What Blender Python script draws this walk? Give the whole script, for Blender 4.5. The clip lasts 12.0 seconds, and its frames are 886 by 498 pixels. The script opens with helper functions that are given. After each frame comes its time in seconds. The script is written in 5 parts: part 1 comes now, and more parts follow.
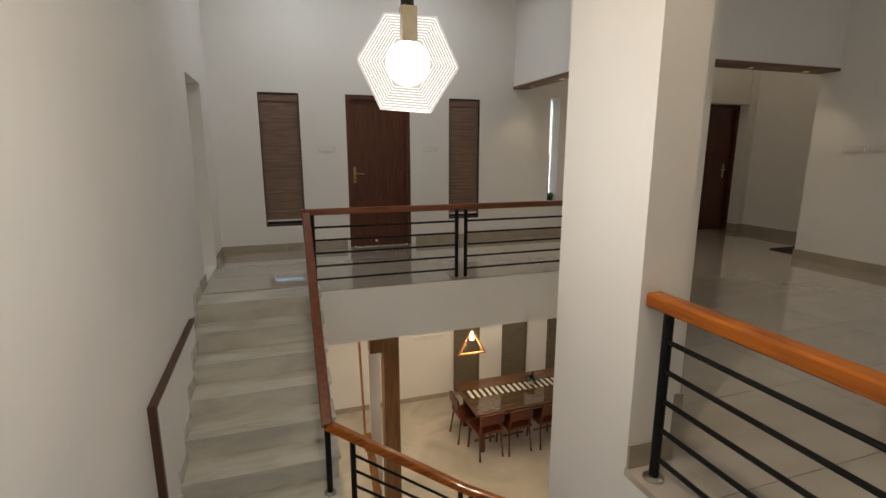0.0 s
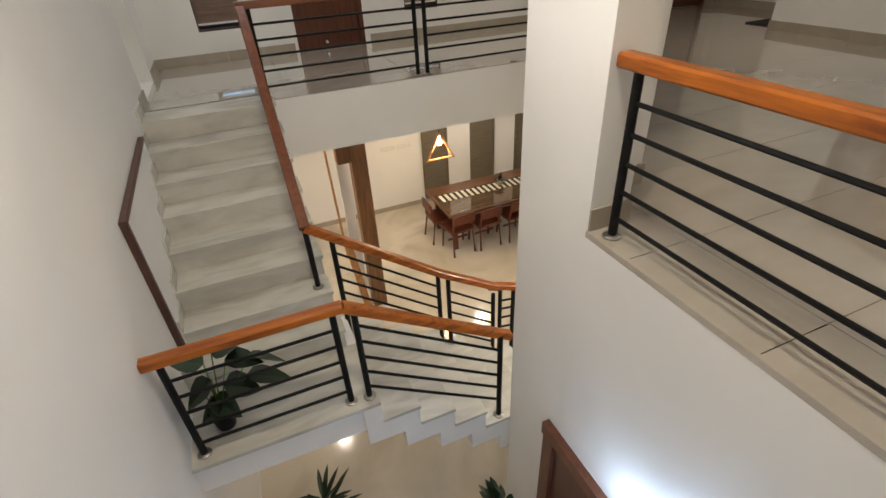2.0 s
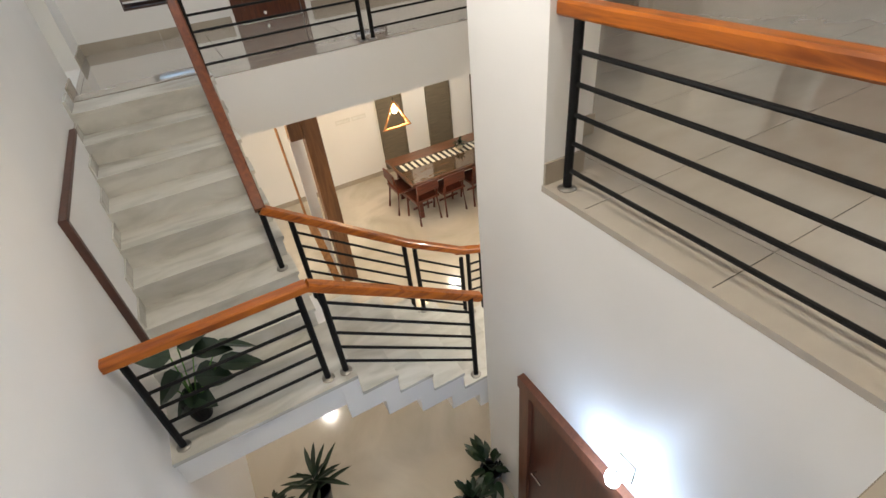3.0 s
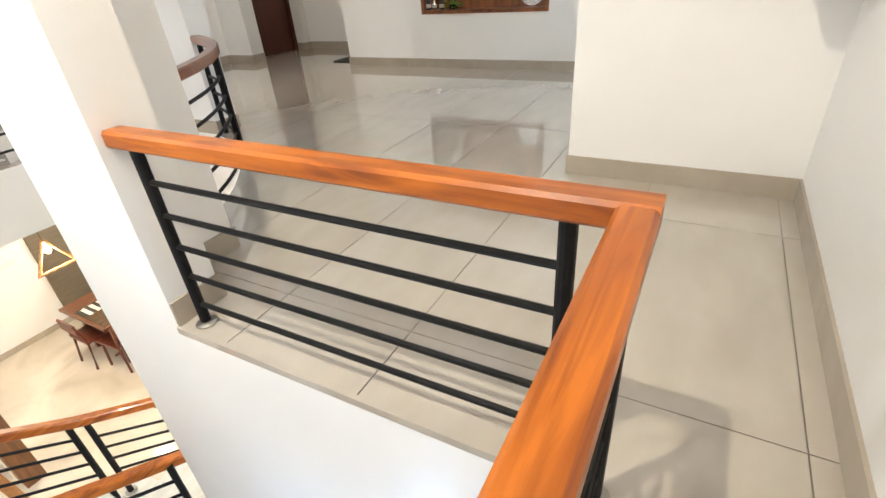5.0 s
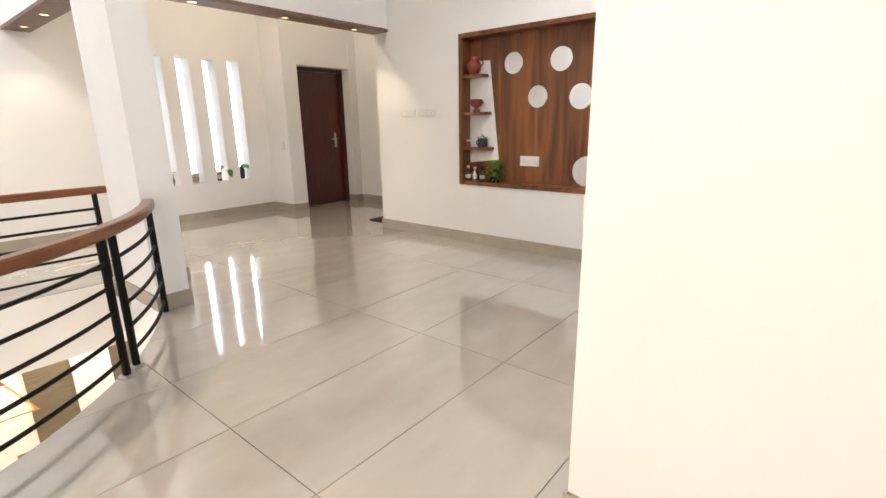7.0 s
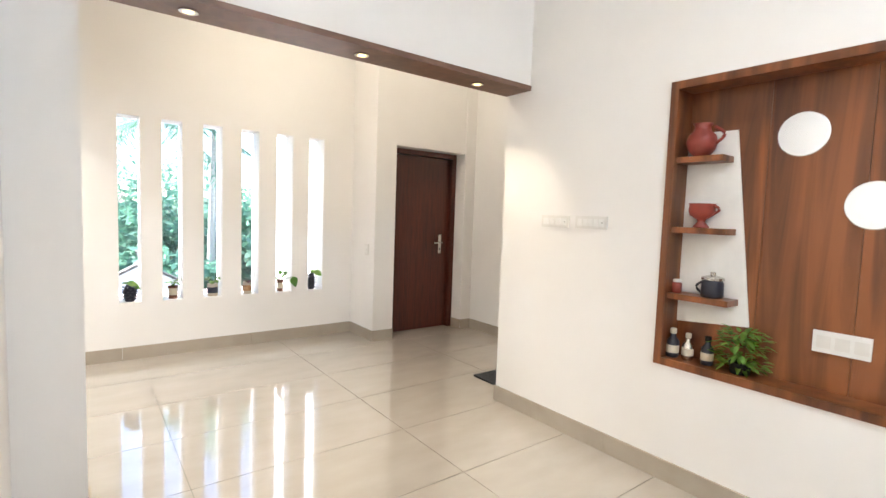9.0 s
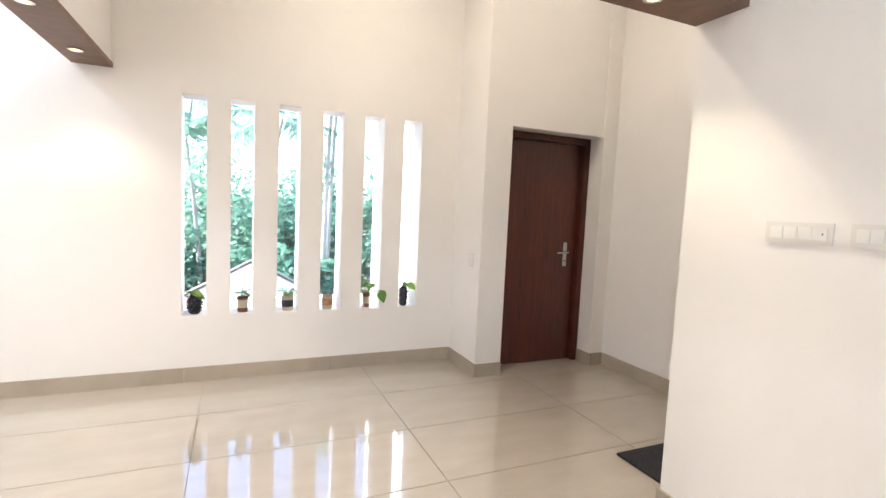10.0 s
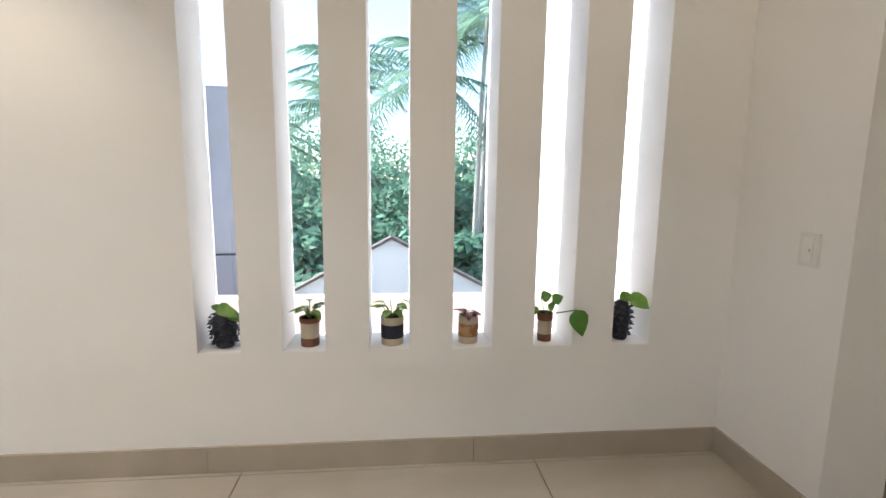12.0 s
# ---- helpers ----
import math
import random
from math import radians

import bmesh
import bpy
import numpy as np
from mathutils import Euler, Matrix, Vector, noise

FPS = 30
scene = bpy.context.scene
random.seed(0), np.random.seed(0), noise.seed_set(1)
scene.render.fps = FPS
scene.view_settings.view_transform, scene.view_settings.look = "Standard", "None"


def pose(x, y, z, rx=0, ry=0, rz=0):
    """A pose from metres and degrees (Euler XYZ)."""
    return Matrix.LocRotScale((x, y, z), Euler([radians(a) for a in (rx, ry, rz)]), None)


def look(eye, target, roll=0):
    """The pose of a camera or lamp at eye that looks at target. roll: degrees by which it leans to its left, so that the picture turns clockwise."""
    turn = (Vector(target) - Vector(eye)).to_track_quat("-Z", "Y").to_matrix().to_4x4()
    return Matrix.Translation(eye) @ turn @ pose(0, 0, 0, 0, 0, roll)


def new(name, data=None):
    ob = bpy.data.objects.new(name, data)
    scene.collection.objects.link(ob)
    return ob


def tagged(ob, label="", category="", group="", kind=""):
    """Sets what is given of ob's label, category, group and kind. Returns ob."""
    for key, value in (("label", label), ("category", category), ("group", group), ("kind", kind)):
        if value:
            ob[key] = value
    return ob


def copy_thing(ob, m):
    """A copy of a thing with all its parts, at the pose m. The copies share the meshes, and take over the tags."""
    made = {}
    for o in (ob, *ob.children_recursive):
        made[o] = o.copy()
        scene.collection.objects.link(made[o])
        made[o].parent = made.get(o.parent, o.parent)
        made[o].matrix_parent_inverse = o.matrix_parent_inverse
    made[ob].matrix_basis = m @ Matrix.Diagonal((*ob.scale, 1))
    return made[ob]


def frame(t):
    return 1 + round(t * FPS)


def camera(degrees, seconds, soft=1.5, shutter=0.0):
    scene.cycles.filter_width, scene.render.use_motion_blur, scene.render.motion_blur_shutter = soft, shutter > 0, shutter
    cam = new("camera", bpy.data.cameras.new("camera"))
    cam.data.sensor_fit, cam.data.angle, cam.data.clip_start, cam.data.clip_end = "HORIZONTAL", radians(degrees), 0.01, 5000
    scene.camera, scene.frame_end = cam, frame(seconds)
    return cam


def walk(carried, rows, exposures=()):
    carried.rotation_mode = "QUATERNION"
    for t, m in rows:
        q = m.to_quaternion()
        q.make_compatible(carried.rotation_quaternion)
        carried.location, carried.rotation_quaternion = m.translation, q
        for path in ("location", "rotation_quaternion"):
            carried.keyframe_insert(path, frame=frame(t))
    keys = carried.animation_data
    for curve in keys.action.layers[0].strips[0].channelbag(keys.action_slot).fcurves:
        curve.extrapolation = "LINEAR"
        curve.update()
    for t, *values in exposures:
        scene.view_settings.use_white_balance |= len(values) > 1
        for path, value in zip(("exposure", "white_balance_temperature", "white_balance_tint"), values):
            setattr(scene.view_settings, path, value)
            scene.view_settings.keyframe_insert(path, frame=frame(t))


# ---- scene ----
cam = camera(85.4, 12.0)
# seconds, eye, target, roll
PATH = [
    (0, (0.133, 0.124, 1.312), (0.744, 1.986, 0.915), -0.0),
    (0.5, (0.131, 0.135, 1.266), (0.716, 1.937, 0.626), -0.6),
    (1, (0.133, 0.126, 1.229), (0.704, 1.855, 0.402), -1.3),
    (1.5, (0.123, 0.114, 1.197), (0.716, 1.755, 0.218), -2.1),
    (2, (0.134, 0.111, 1.168), (0.745, 1.667, 0.07), -3.3),
    (2.5, (0.135, 0.11, 1.141), (0.757, 1.609, -0.027), -4.9),
    (2.7, (0.147, 0.103, 1.148), (0.778, 1.583, -0.039), -5.7),
    (4.3, (0.419, 0.045, 1.104), (1.622, 1.117, -0.08), -5.7),
    (4.5, (0.477, 0.0, 1.117), (1.771, 1.004, -0.031), -5.3),
    (5, (0.672, -0.069, 1.152), (2.152, 0.797, 0.124), -4.7),
    (5.5, (0.912, -0.036, 1.2), (2.524, 0.728, 0.296), -4.3),
    (6, (1.23, -0.063, 1.165), (2.917, 0.644, 0.358), -3.9),
    (6.5, (1.695, -0.042, 1.223), (3.333, 0.903, 0.572), -1.8),
    (7, (2.188, 0.097, 1.241), (3.675, 1.334, 0.731), -1.0),
    (7.5, (2.668, 0.494, 1.325), (4.071, 1.878, 0.986), -0.3),
    (7.7, (2.806, 0.648, 1.332), (4.179, 2.076, 1.06), -0.2),
    (9.3, (3.985, 2.159, 1.365), (5.113, 3.804, 1.226), 2.5),
    (9.5, (4.119, 2.342, 1.361), (5.165, 4.041, 1.214), 2.6),
    (10, (4.366, 2.846, 1.365), (5.167, 4.671, 1.2), 2.6),
    (10.5, (4.462, 3.372, 1.31), (5.011, 5.285, 1.113), 2.0),
    (11, (4.615, 3.888, 1.274), (4.965, 5.839, 1.007), 1.6),
    (11.5, (4.72, 4.476, 1.276), (4.931, 6.428, 0.897), 1.8),
    (12, (4.792, 4.913, 1.184), (4.982, 6.882, 0.888), 0.7),
]
EXPO = [(0.0, 0.30, 6900, 11), (0.5, 0.60, 6850, 11), (1.0, 0.62, 6850, 11), (1.5, 0.78, 6750, 10), (2.5, 1.04, 6500, 10), (4.5, 1.88, 6000, 8), (5.0, 2.05, 6000, 8), (5.5, 2.08, 6150, 9), (6.5, 2.25, 6350, 12), (7.0, 2.28, 6350, 13), (7.5, 2.35, 6150, 10), (9.5, 2.72, 6050, 12), (10.0, 2.58, 6050, 14), (10.5, 2.32, 6000, 11), (11.0, 2.08, 6000, 10), (12.0, 1.7, 6200, 11)]
walk(cam, [(t, look(eye, target, roll)) for t, eye, target, roll in PATH], EXPO)

# ---- plan in metres: upper floor at z = 0 ----
WX, NY, EX, SY = -0.680, 6.770, 6.206, -0.54      # left wall, window wall, niche wall, wall behind the walkway
LX = 1.432                                       # edge of the hall floor over the stairwell
MY = 4.70                                        # edge of the far gallery
GF = -3.40                                       # ground floor
CEIL = 3.60
RISE = 0.17
LAND = -8 * RISE
STAIR_X = 0.40
TOP_Y = 4.60
SLITS = [4.022, 4.346, 4.680, 5.014, 5.350, 5.686]
SLIT_W, SLIT_Z0, SLIT_Z1 = 0.163, 0.495, 2.10

# ---- world and lamps ----
world = bpy.data.worlds.new("world")
scene.world = world
world.use_nodes = True
wn = world.node_tree
sky = wn.nodes.new("ShaderNodeTexSky")
sky.sky_type, sky.sun_disc = "NISHITA", False
sky.sun_elevation, sky.sun_rotation = radians(42), radians(281)
wn.links.new(sky.outputs[0], wn.nodes["Background"].inputs[0])
wn.nodes["Background"].inputs[1].default_value = 0.15


def lamp(name, kind, at, watts, colour, size=0.1, target=None, cone=90):
    data = bpy.data.lights.new(name, kind)
    data.energy, data.color = watts, colour
    if kind == "SUN":
        data.angle = size
    elif kind == "AREA":
        data.shape, data.size = "DISK", size
    else:
        data.shadow_soft_size = size
    if kind == "SPOT":
        data.spot_size, data.spot_blend = radians(cone), 0.7
    ob = new(name, data)
    ob.matrix_world = look(at, target) if target else Matrix.Translation(at)
    return ob


sky.dust_density = 0.6
lamp("sun", "SUN", (-10, 2, 9), 5.0, (1, 0.97, 0.93), 0.009, (0, 0, 0))
COOL, COOL_WHITE, CREAM = (0.50, 0.70, 1.0), (0.88, 0.95, 1.0), (1.0, 0.84, 0.62)
SOFT_WARM = (1.0, 0.87, 0.66)
# Ceiling lamps added to light the rooms; no source there is seen.
CEILING_FILLS = [(0.4, 0.9, 24, SOFT_WARM), (4.9, 0.82, 10.5, COOL_WHITE), (5.3, 5.55, 5, CREAM), (0.4, 5.8, 8.0, COOL_WHITE), (2.0, 5.8, 8.0, COOL_WHITE), (6.9, 5.4, 1.3, CREAM)]
for x, y, watts, tone in CEILING_FILLS:
    lamp("ceiling_fill_lamp", "AREA", (x, y, CEIL - 0.03), watts, tone, 0.05, (x, y, 0))
# Second and third match floor reflections; first and fourth are added fill.
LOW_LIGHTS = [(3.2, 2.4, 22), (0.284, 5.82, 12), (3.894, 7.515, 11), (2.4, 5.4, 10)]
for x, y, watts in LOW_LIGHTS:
    lamp("low_ceiling_and_fill_lamp", "AREA", (x, y, -0.60), watts, (1.0, 0.90, 0.75), 0.12, (x, y, GF))
BEAM_SPOTS = [(4.16, 4.29), (5.0, 4.29), (5.83, 4.29), (3.505, 6.40), (3.505, 5.64)]
for x, y in BEAM_SPOTS:
    lamp("beam_spot_lamp", "SPOT", (x, y, 2.195), 6, (1.0, 0.80, 0.52), 0.03, (x, y, 0), 100)

# ---- materials ----
def material(name, colour, rough=0.5, metal=0.0, second=None, scale=6.0, stretch=(1, 1, 1), bump=0.0, bump_scale=60.0, coat=0.0,
             contrast=(0.35, 0.65), detail=6.0, distortion=0.0, rough_var=0.0, object_random=0.0, spec=0.5, island=0.0, translucent=0.0, coat_ior=1.5, coat_rough=0.08):
    m = bpy.data.materials.new(name)
    m.use_nodes = True
    n, l = m.node_tree.nodes, m.node_tree.links
    b = n["Principled BSDF"]
    b.inputs["Roughness"].default_value = rough
    b.inputs["Metallic"].default_value = metal
    b.inputs["Specular IOR Level"].default_value = spec
    if coat:
        b.inputs["Coat Weight"].default_value = coat
        b.inputs["Coat Roughness"].default_value = coat_rough
        b.inputs["Coat IOR"].default_value = coat_ior
    co = n.new("ShaderNodeTexCoord")
    mp = n.new("ShaderNodeMapping")
    mp.inputs["Scale"].default_value = stretch
    l.new(co.outputs["Object"], mp.inputs["Vector"])
    tex = n.new("ShaderNodeTexNoise")
    tex.inputs["Scale"].default_value = scale
    tex.inputs["Detail"].default_value = detail
    tex.inputs["Distortion"].default_value = distortion
    l.new(mp.outputs[0], tex.inputs["Vector"])
    ramp = n.new("ShaderNodeValToRGB")
    ramp.color_ramp.elements[0].position, ramp.color_ramp.elements[1].position = contrast
    ramp.color_ramp.elements[0].color = (*colour, 1)
    ramp.color_ramp.elements[1].color = (*(second or tuple(c * 0.93 for c in colour)), 1)
    l.new(tex.outputs["Fac"], ramp.inputs["Fac"])
    out = ramp.outputs["Color"]
    if object_random or island:
        hsv = n.new("ShaderNodeHueSaturation")
        rng = n.new("ShaderNodeMapRange")
        amount = object_random or island
        rng.inputs["To Min"].default_value, rng.inputs["To Max"].default_value = 1 - amount, 1 + amount
        if object_random:
            info = n.new("ShaderNodeObjectInfo")
            l.new(info.outputs["Random"], rng.inputs["Value"])
        else:
            info = n.new("ShaderNodeNewGeometry")
            l.new(info.outputs["Random Per Island"], rng.inputs["Value"])
        l.new(rng.outputs[0], hsv.inputs["Value"])
        l.new(out, hsv.inputs["Color"])
        out = hsv.outputs["Color"]
    l.new(out, b.inputs["Base Color"])
    if translucent:
        tr, mix = n.new("ShaderNodeBsdfTranslucent"), n.new("ShaderNodeMixShader")
        mix.inputs["Fac"].default_value = translucent
        l.new(out, tr.inputs["Color"])
        l.new(b.outputs[0], mix.inputs[1])
        l.new(tr.outputs[0], mix.inputs[2])
        l.new(mix.outputs[0], n["Material Output"].inputs["Surface"])
    if rough_var:
        rr = n.new("ShaderNodeMapRange")
        rr.inputs["To Min"].default_value, rr.inputs["To Max"].default_value = max(0, rough - rough_var), rough + rough_var
        big = n.new("ShaderNodeTexNoise")
        big.inputs["Scale"].default_value = 2.3
        l.new(co.outputs["Object"], big.inputs["Vector"])
        l.new(big.outputs["Fac"], rr.inputs["Value"])
        l.new(rr.outputs[0], b.inputs["Roughness"])
    if bump:
        bt = n.new("ShaderNodeTexNoise")
        bt.inputs["Scale"].default_value = bump_scale
        bt.inputs["Detail"].default_value = 4
        l.new(mp.outputs[0], bt.inputs["Vector"])
        bp = n.new("ShaderNodeBump")
        bp.inputs["Strength"].default_value = bump
        bp.inputs["Distance"].default_value = 0.002
        l.new(bt.outputs["Fac"], bp.inputs["Height"])
        l.new(bp.outputs[0], b.inputs["Normal"])
    return m


def glow(name, colour, strength):
    m = bpy.data.materials.new(name)
    m.use_nodes = True
    b = m.node_tree.nodes["Principled BSDF"]
    b.inputs["Base Color"].default_value = (*[0.12 * c for c in colour], 1)
    b.inputs["Emission Color"].default_value = (*colour, 1)
    b.inputs["Emission Strength"].default_value = strength
    return m


def clear_glass(name, tint=(1, 1, 1), rough=0.0):
    m = bpy.data.materials.new(name)
    m.use_nodes = True
    b = m.node_tree.nodes["Principled BSDF"]
    b.inputs["Base Color"].default_value = (*tint, 1)
    b.inputs["Roughness"].default_value = rough
    b.inputs["Transmission Weight"].default_value = 1.0
    b.inputs["IOR"].default_value = 1.45
    return m


M_WALL = material("wall_paint", (0.82, 0.80, 0.775), 0.55, second=(0.79, 0.77, 0.745), scale=1.3, bump=0.15, bump_scale=180, rough_var=0.06)
M_CEIL = material("ceiling_paint", (0.82, 0.81, 0.80), 0.7, scale=1.0, bump=0.1, bump_scale=150)
M_TILE = material("vitrified_floor_tile", (0.455, 0.405, 0.345), 0.10, second=(0.405, 0.358, 0.303), scale=3.2, stretch=(1, 2.2, 1), contrast=(0.3, 0.75), object_random=0.025, detail=9, spec=0.5, coat=1.0, coat_ior=1.62, coat_rough=0.025)
M_GROUT = material("tile_grout", (0.25, 0.22, 0.185), 0.9, scale=20)
M_SKIRT = material("skirting_tile", (0.41, 0.355, 0.285), 0.20, second=(0.37, 0.318, 0.255), scale=5, object_random=0.03, bump=0.03)
M_MARBLE = material("white_marble", (0.59, 0.57, 0.515), 0.26, second=(0.43, 0.41, 0.36), scale=1.7, stretch=(1.0, 3.0, 3.0), contrast=(0.40, 0.70), detail=10, distortion=1.2, object_random=0.03)
M_GFLOOR = material("beige_marble_floor", (0.58, 0.52, 0.43), 0.12, second=(0.43, 0.38, 0.30), scale=0.9, contrast=(0.4, 0.7), detail=9, distortion=1.5)
M_TEAK = material("polished_teak", (0.22, 0.068, 0.022), 0.32, second=(0.13, 0.036, 0.013), scale=1.5, stretch=(4, 4, 4), contrast=(0.40, 0.72), detail=5, distortion=1.6, coat=0.35, bump=0.06, bump_scale=40)
M_TEAKX = material("polished_teak_grain_x", (0.43, 0.122, 0.012), 0.36, spec=0.3, second=(0.19, 0.045, 0.008), scale=1.6, stretch=(1.4, 14, 14), contrast=(0.38, 0.70), detail=6, distortion=1.4, coat=0.15, bump=0.06)
M_TEAKY = material("polished_teak_grain_y", (0.43, 0.122, 0.012), 0.36, spec=0.3, second=(0.19, 0.045, 0.008), scale=1.6, stretch=(14, 1.4, 14), contrast=(0.38, 0.70), detail=6, distortion=1.4, coat=0.15, bump=0.06)
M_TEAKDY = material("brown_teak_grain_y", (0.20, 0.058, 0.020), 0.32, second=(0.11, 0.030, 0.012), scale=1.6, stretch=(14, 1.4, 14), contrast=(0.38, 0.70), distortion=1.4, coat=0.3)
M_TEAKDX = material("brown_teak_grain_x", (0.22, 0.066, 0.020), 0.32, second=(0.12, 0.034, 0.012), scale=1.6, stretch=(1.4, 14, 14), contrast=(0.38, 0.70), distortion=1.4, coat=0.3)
M_DARKWOOD = material("dark_stained_wood", (0.095, 0.040, 0.026), 0.42, second=(0.060, 0.025, 0.017), scale=2.5, stretch=(12, 12, 1.2), distortion=1.0, bump=0.05)
M_DOOR = material("mahogany_door", (0.095, 0.018, 0.008), 0.28, second=(0.045, 0.009, 0.005), scale=2.2, stretch=(16, 16, 1.1), contrast=(0.32, 0.70), distortion=1.2, coat=0.15, bump=0.05, bump_scale=30)
M_DOOR2 = material("walnut_door", (0.125, 0.036, 0.014), 0.36, second=(0.065, 0.017, 0.008), scale=2.0, stretch=(14, 14, 1.1), contrast=(0.32, 0.70), distortion=1.3, bump=0.05, bump_scale=30)
M_LAM = material("walnut_laminate", (0.26, 0.088, 0.027), 0.34, second=(0.08, 0.026, 0.010), scale=1.5, stretch=(4.5, 4.5, 0.38), contrast=(0.34, 0.68), distortion=1.8, detail=7)
M_BEAM = material("brown_wood_soffit", (0.20, 0.105, 0.062), 0.45, second=(0.14, 0.072, 0.045), scale=2.5, stretch=(3, 3, 12), distortion=1.0)
M_BLACK = material("black_painted_steel", (0.006, 0.006, 0.006), 0.5, second=(0.010, 0.009, 0.009), scale=25, spec=0.16, bump=0.05)
M_STEEL = material("brushed_steel", (0.62, 0.60, 0.56), 0.25, metal=1.0, scale=30)
M_WHITEBOX = material("white_plastic", (0.80, 0.79, 0.76), 0.35, scale=10)
M_SWITCH = material("ivory_switch_plastic", (0.74, 0.72, 0.68), 0.3, scale=10)
M_MIRROR = material("satin_mirror", (0.93, 0.94, 0.94), 0.24, metal=1.0, second=(0.92, 0.93, 0.93), scale=1)
M_TERRA = material("red_terracotta", (0.26, 0.040, 0.024), 0.45, second=(0.19, 0.029, 0.018), scale=9, bump=0.1, bump_scale=70)
M_BLIND = material("woven_brown_blind", (0.235, 0.155, 0.115), 0.85, second=(0.16, 0.10, 0.075), scale=3.0, stretch=(1.5, 1.5, 40), contrast=(0.35, 0.66), bump=0.3, bump_scale=60)
M_WINFRAME = material("dark_window_frame", (0.06, 0.026, 0.018), 0.5, scale=6)
M_LEAF = material("green_leaf", (0.12, 0.27, 0.05), 0.42, second=(0.07, 0.18, 0.03), scale=18, island=0.25, translucent=0.35)
M_LEAFLIGHT = material("yellow_green_leaf", (0.22, 0.36, 0.06), 0.42, second=(0.11, 0.24, 0.04), scale=22, island=0.2, translucent=0.35)
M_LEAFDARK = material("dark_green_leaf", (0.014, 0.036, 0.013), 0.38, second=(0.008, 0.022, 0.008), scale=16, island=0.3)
M_LEAFRED = material("reddish_purple_leaf", (0.24, 0.07, 0.09), 0.45, second=(0.15, 0.05, 0.05), scale=22)
M_SOIL = material("potting_soil", (0.045, 0.03, 0.02), 0.95, scale=40, bump=0.4)
M_BLUEBLACK = material("dark_blue_black_glaze", (0.010, 0.012, 0.022), 0.35, second=(0.02, 0.022, 0.035), scale=14, bump=0.2)
M_CREAM = material("cream_ceramic", (0.55, 0.50, 0.40), 0.4, second=(0.45, 0.38, 0.27), scale=9, bump=0.05)
M_BAND = material("brown_rope_band", (0.20, 0.085, 0.05), 0.8, second=(0.12, 0.05, 0.03), scale=30, bump=0.4)
M_TAN = material("tan_patterned_wrap", (0.50, 0.31, 0.15), 0.6, second=(0.30, 0.14, 0.06), scale=14, contrast=(0.45, 0.55))
M_NAVY = material("navy_wrap", (0.014, 0.018, 0.034), 0.6, scale=20)
M_PANE = clear_glass("window_pane")
M_MAT = material("charcoal_doormat", (0.028, 0.030, 0.036), 0.95, second=(0.016, 0.017, 0.02), scale=60, bump=0.8, bump_scale=300)


# ---- mesh helpers ----
def thing(name, label, category, group="", kind=""):
    ob = new(name)
    ob.empty_display_size = 0.1
    return tagged(ob, label, category, group, kind)


def part(name, bm, mat, parent=None, label="", smooth=False):
    mesh = bpy.data.meshes.new(name)
    bmesh.ops.recalc_face_normals(bm, faces=bm.faces)
    bm.to_mesh(mesh)
    bm.free()
    for m in (mat if isinstance(mat, (list, tuple)) else [mat]):
        mesh.materials.append(m)
    if smooth:
        for p in mesh.polygons:
            p.use_smooth = True
    ob = new(name, mesh)
    ob.parent = parent
    if label:
        ob["label"] = label
    return ob


def structure(name, bm, mat, label, category):
    return tagged(part(name, bm, mat), label, category, kind="structure")


def box(bm, x0, x1, y0, y1, z0, z1, m=None, mi=0):
    cs = [Vector((x, y, z)) for z in (z0, z1) for y in (y0, y1) for x in (x0, x1)]
    v = [bm.verts.new(m @ c if m else c) for c in cs]
    fs = []
    for a in ((0, 2, 3, 1), (4, 5, 7, 6), (0, 1, 5, 4), (2, 6, 7, 3), (0, 4, 6, 2), (1, 3, 7, 5)):
        f = bm.faces.new([v[i] for i in a])
        f.material_index = mi
        fs.append(f)
    return v, fs


def boxes(*bs):
    bm = bmesh.new()
    for b in bs:
        box(bm, *b)
    return bm


def rounded(bm, width=0.004, segments=2):
    bmesh.ops.bevel(bm, geom=[e for e in bm.edges if len(e.link_faces) == 2 and e.calc_face_angle(0) > 0.6], offset=width, segments=segments, affect="EDGES", profile=0.5)
    return bm


def prism(bm, poly, z0, z1, m=None):
    lo = [bm.verts.new(m @ Vector((x, y, z0)) if m else (x, y, z0)) for x, y in poly]
    hi = [bm.verts.new(m @ Vector((x, y, z1)) if m else (x, y, z1)) for x, y in poly]
    bm.faces.new(lo[::-1])
    bm.faces.new(hi)
    k = len(poly)
    for i in range(k):
        bm.faces.new((lo[i], lo[(i + 1) % k], hi[(i + 1) % k], hi[i]))
    return bm


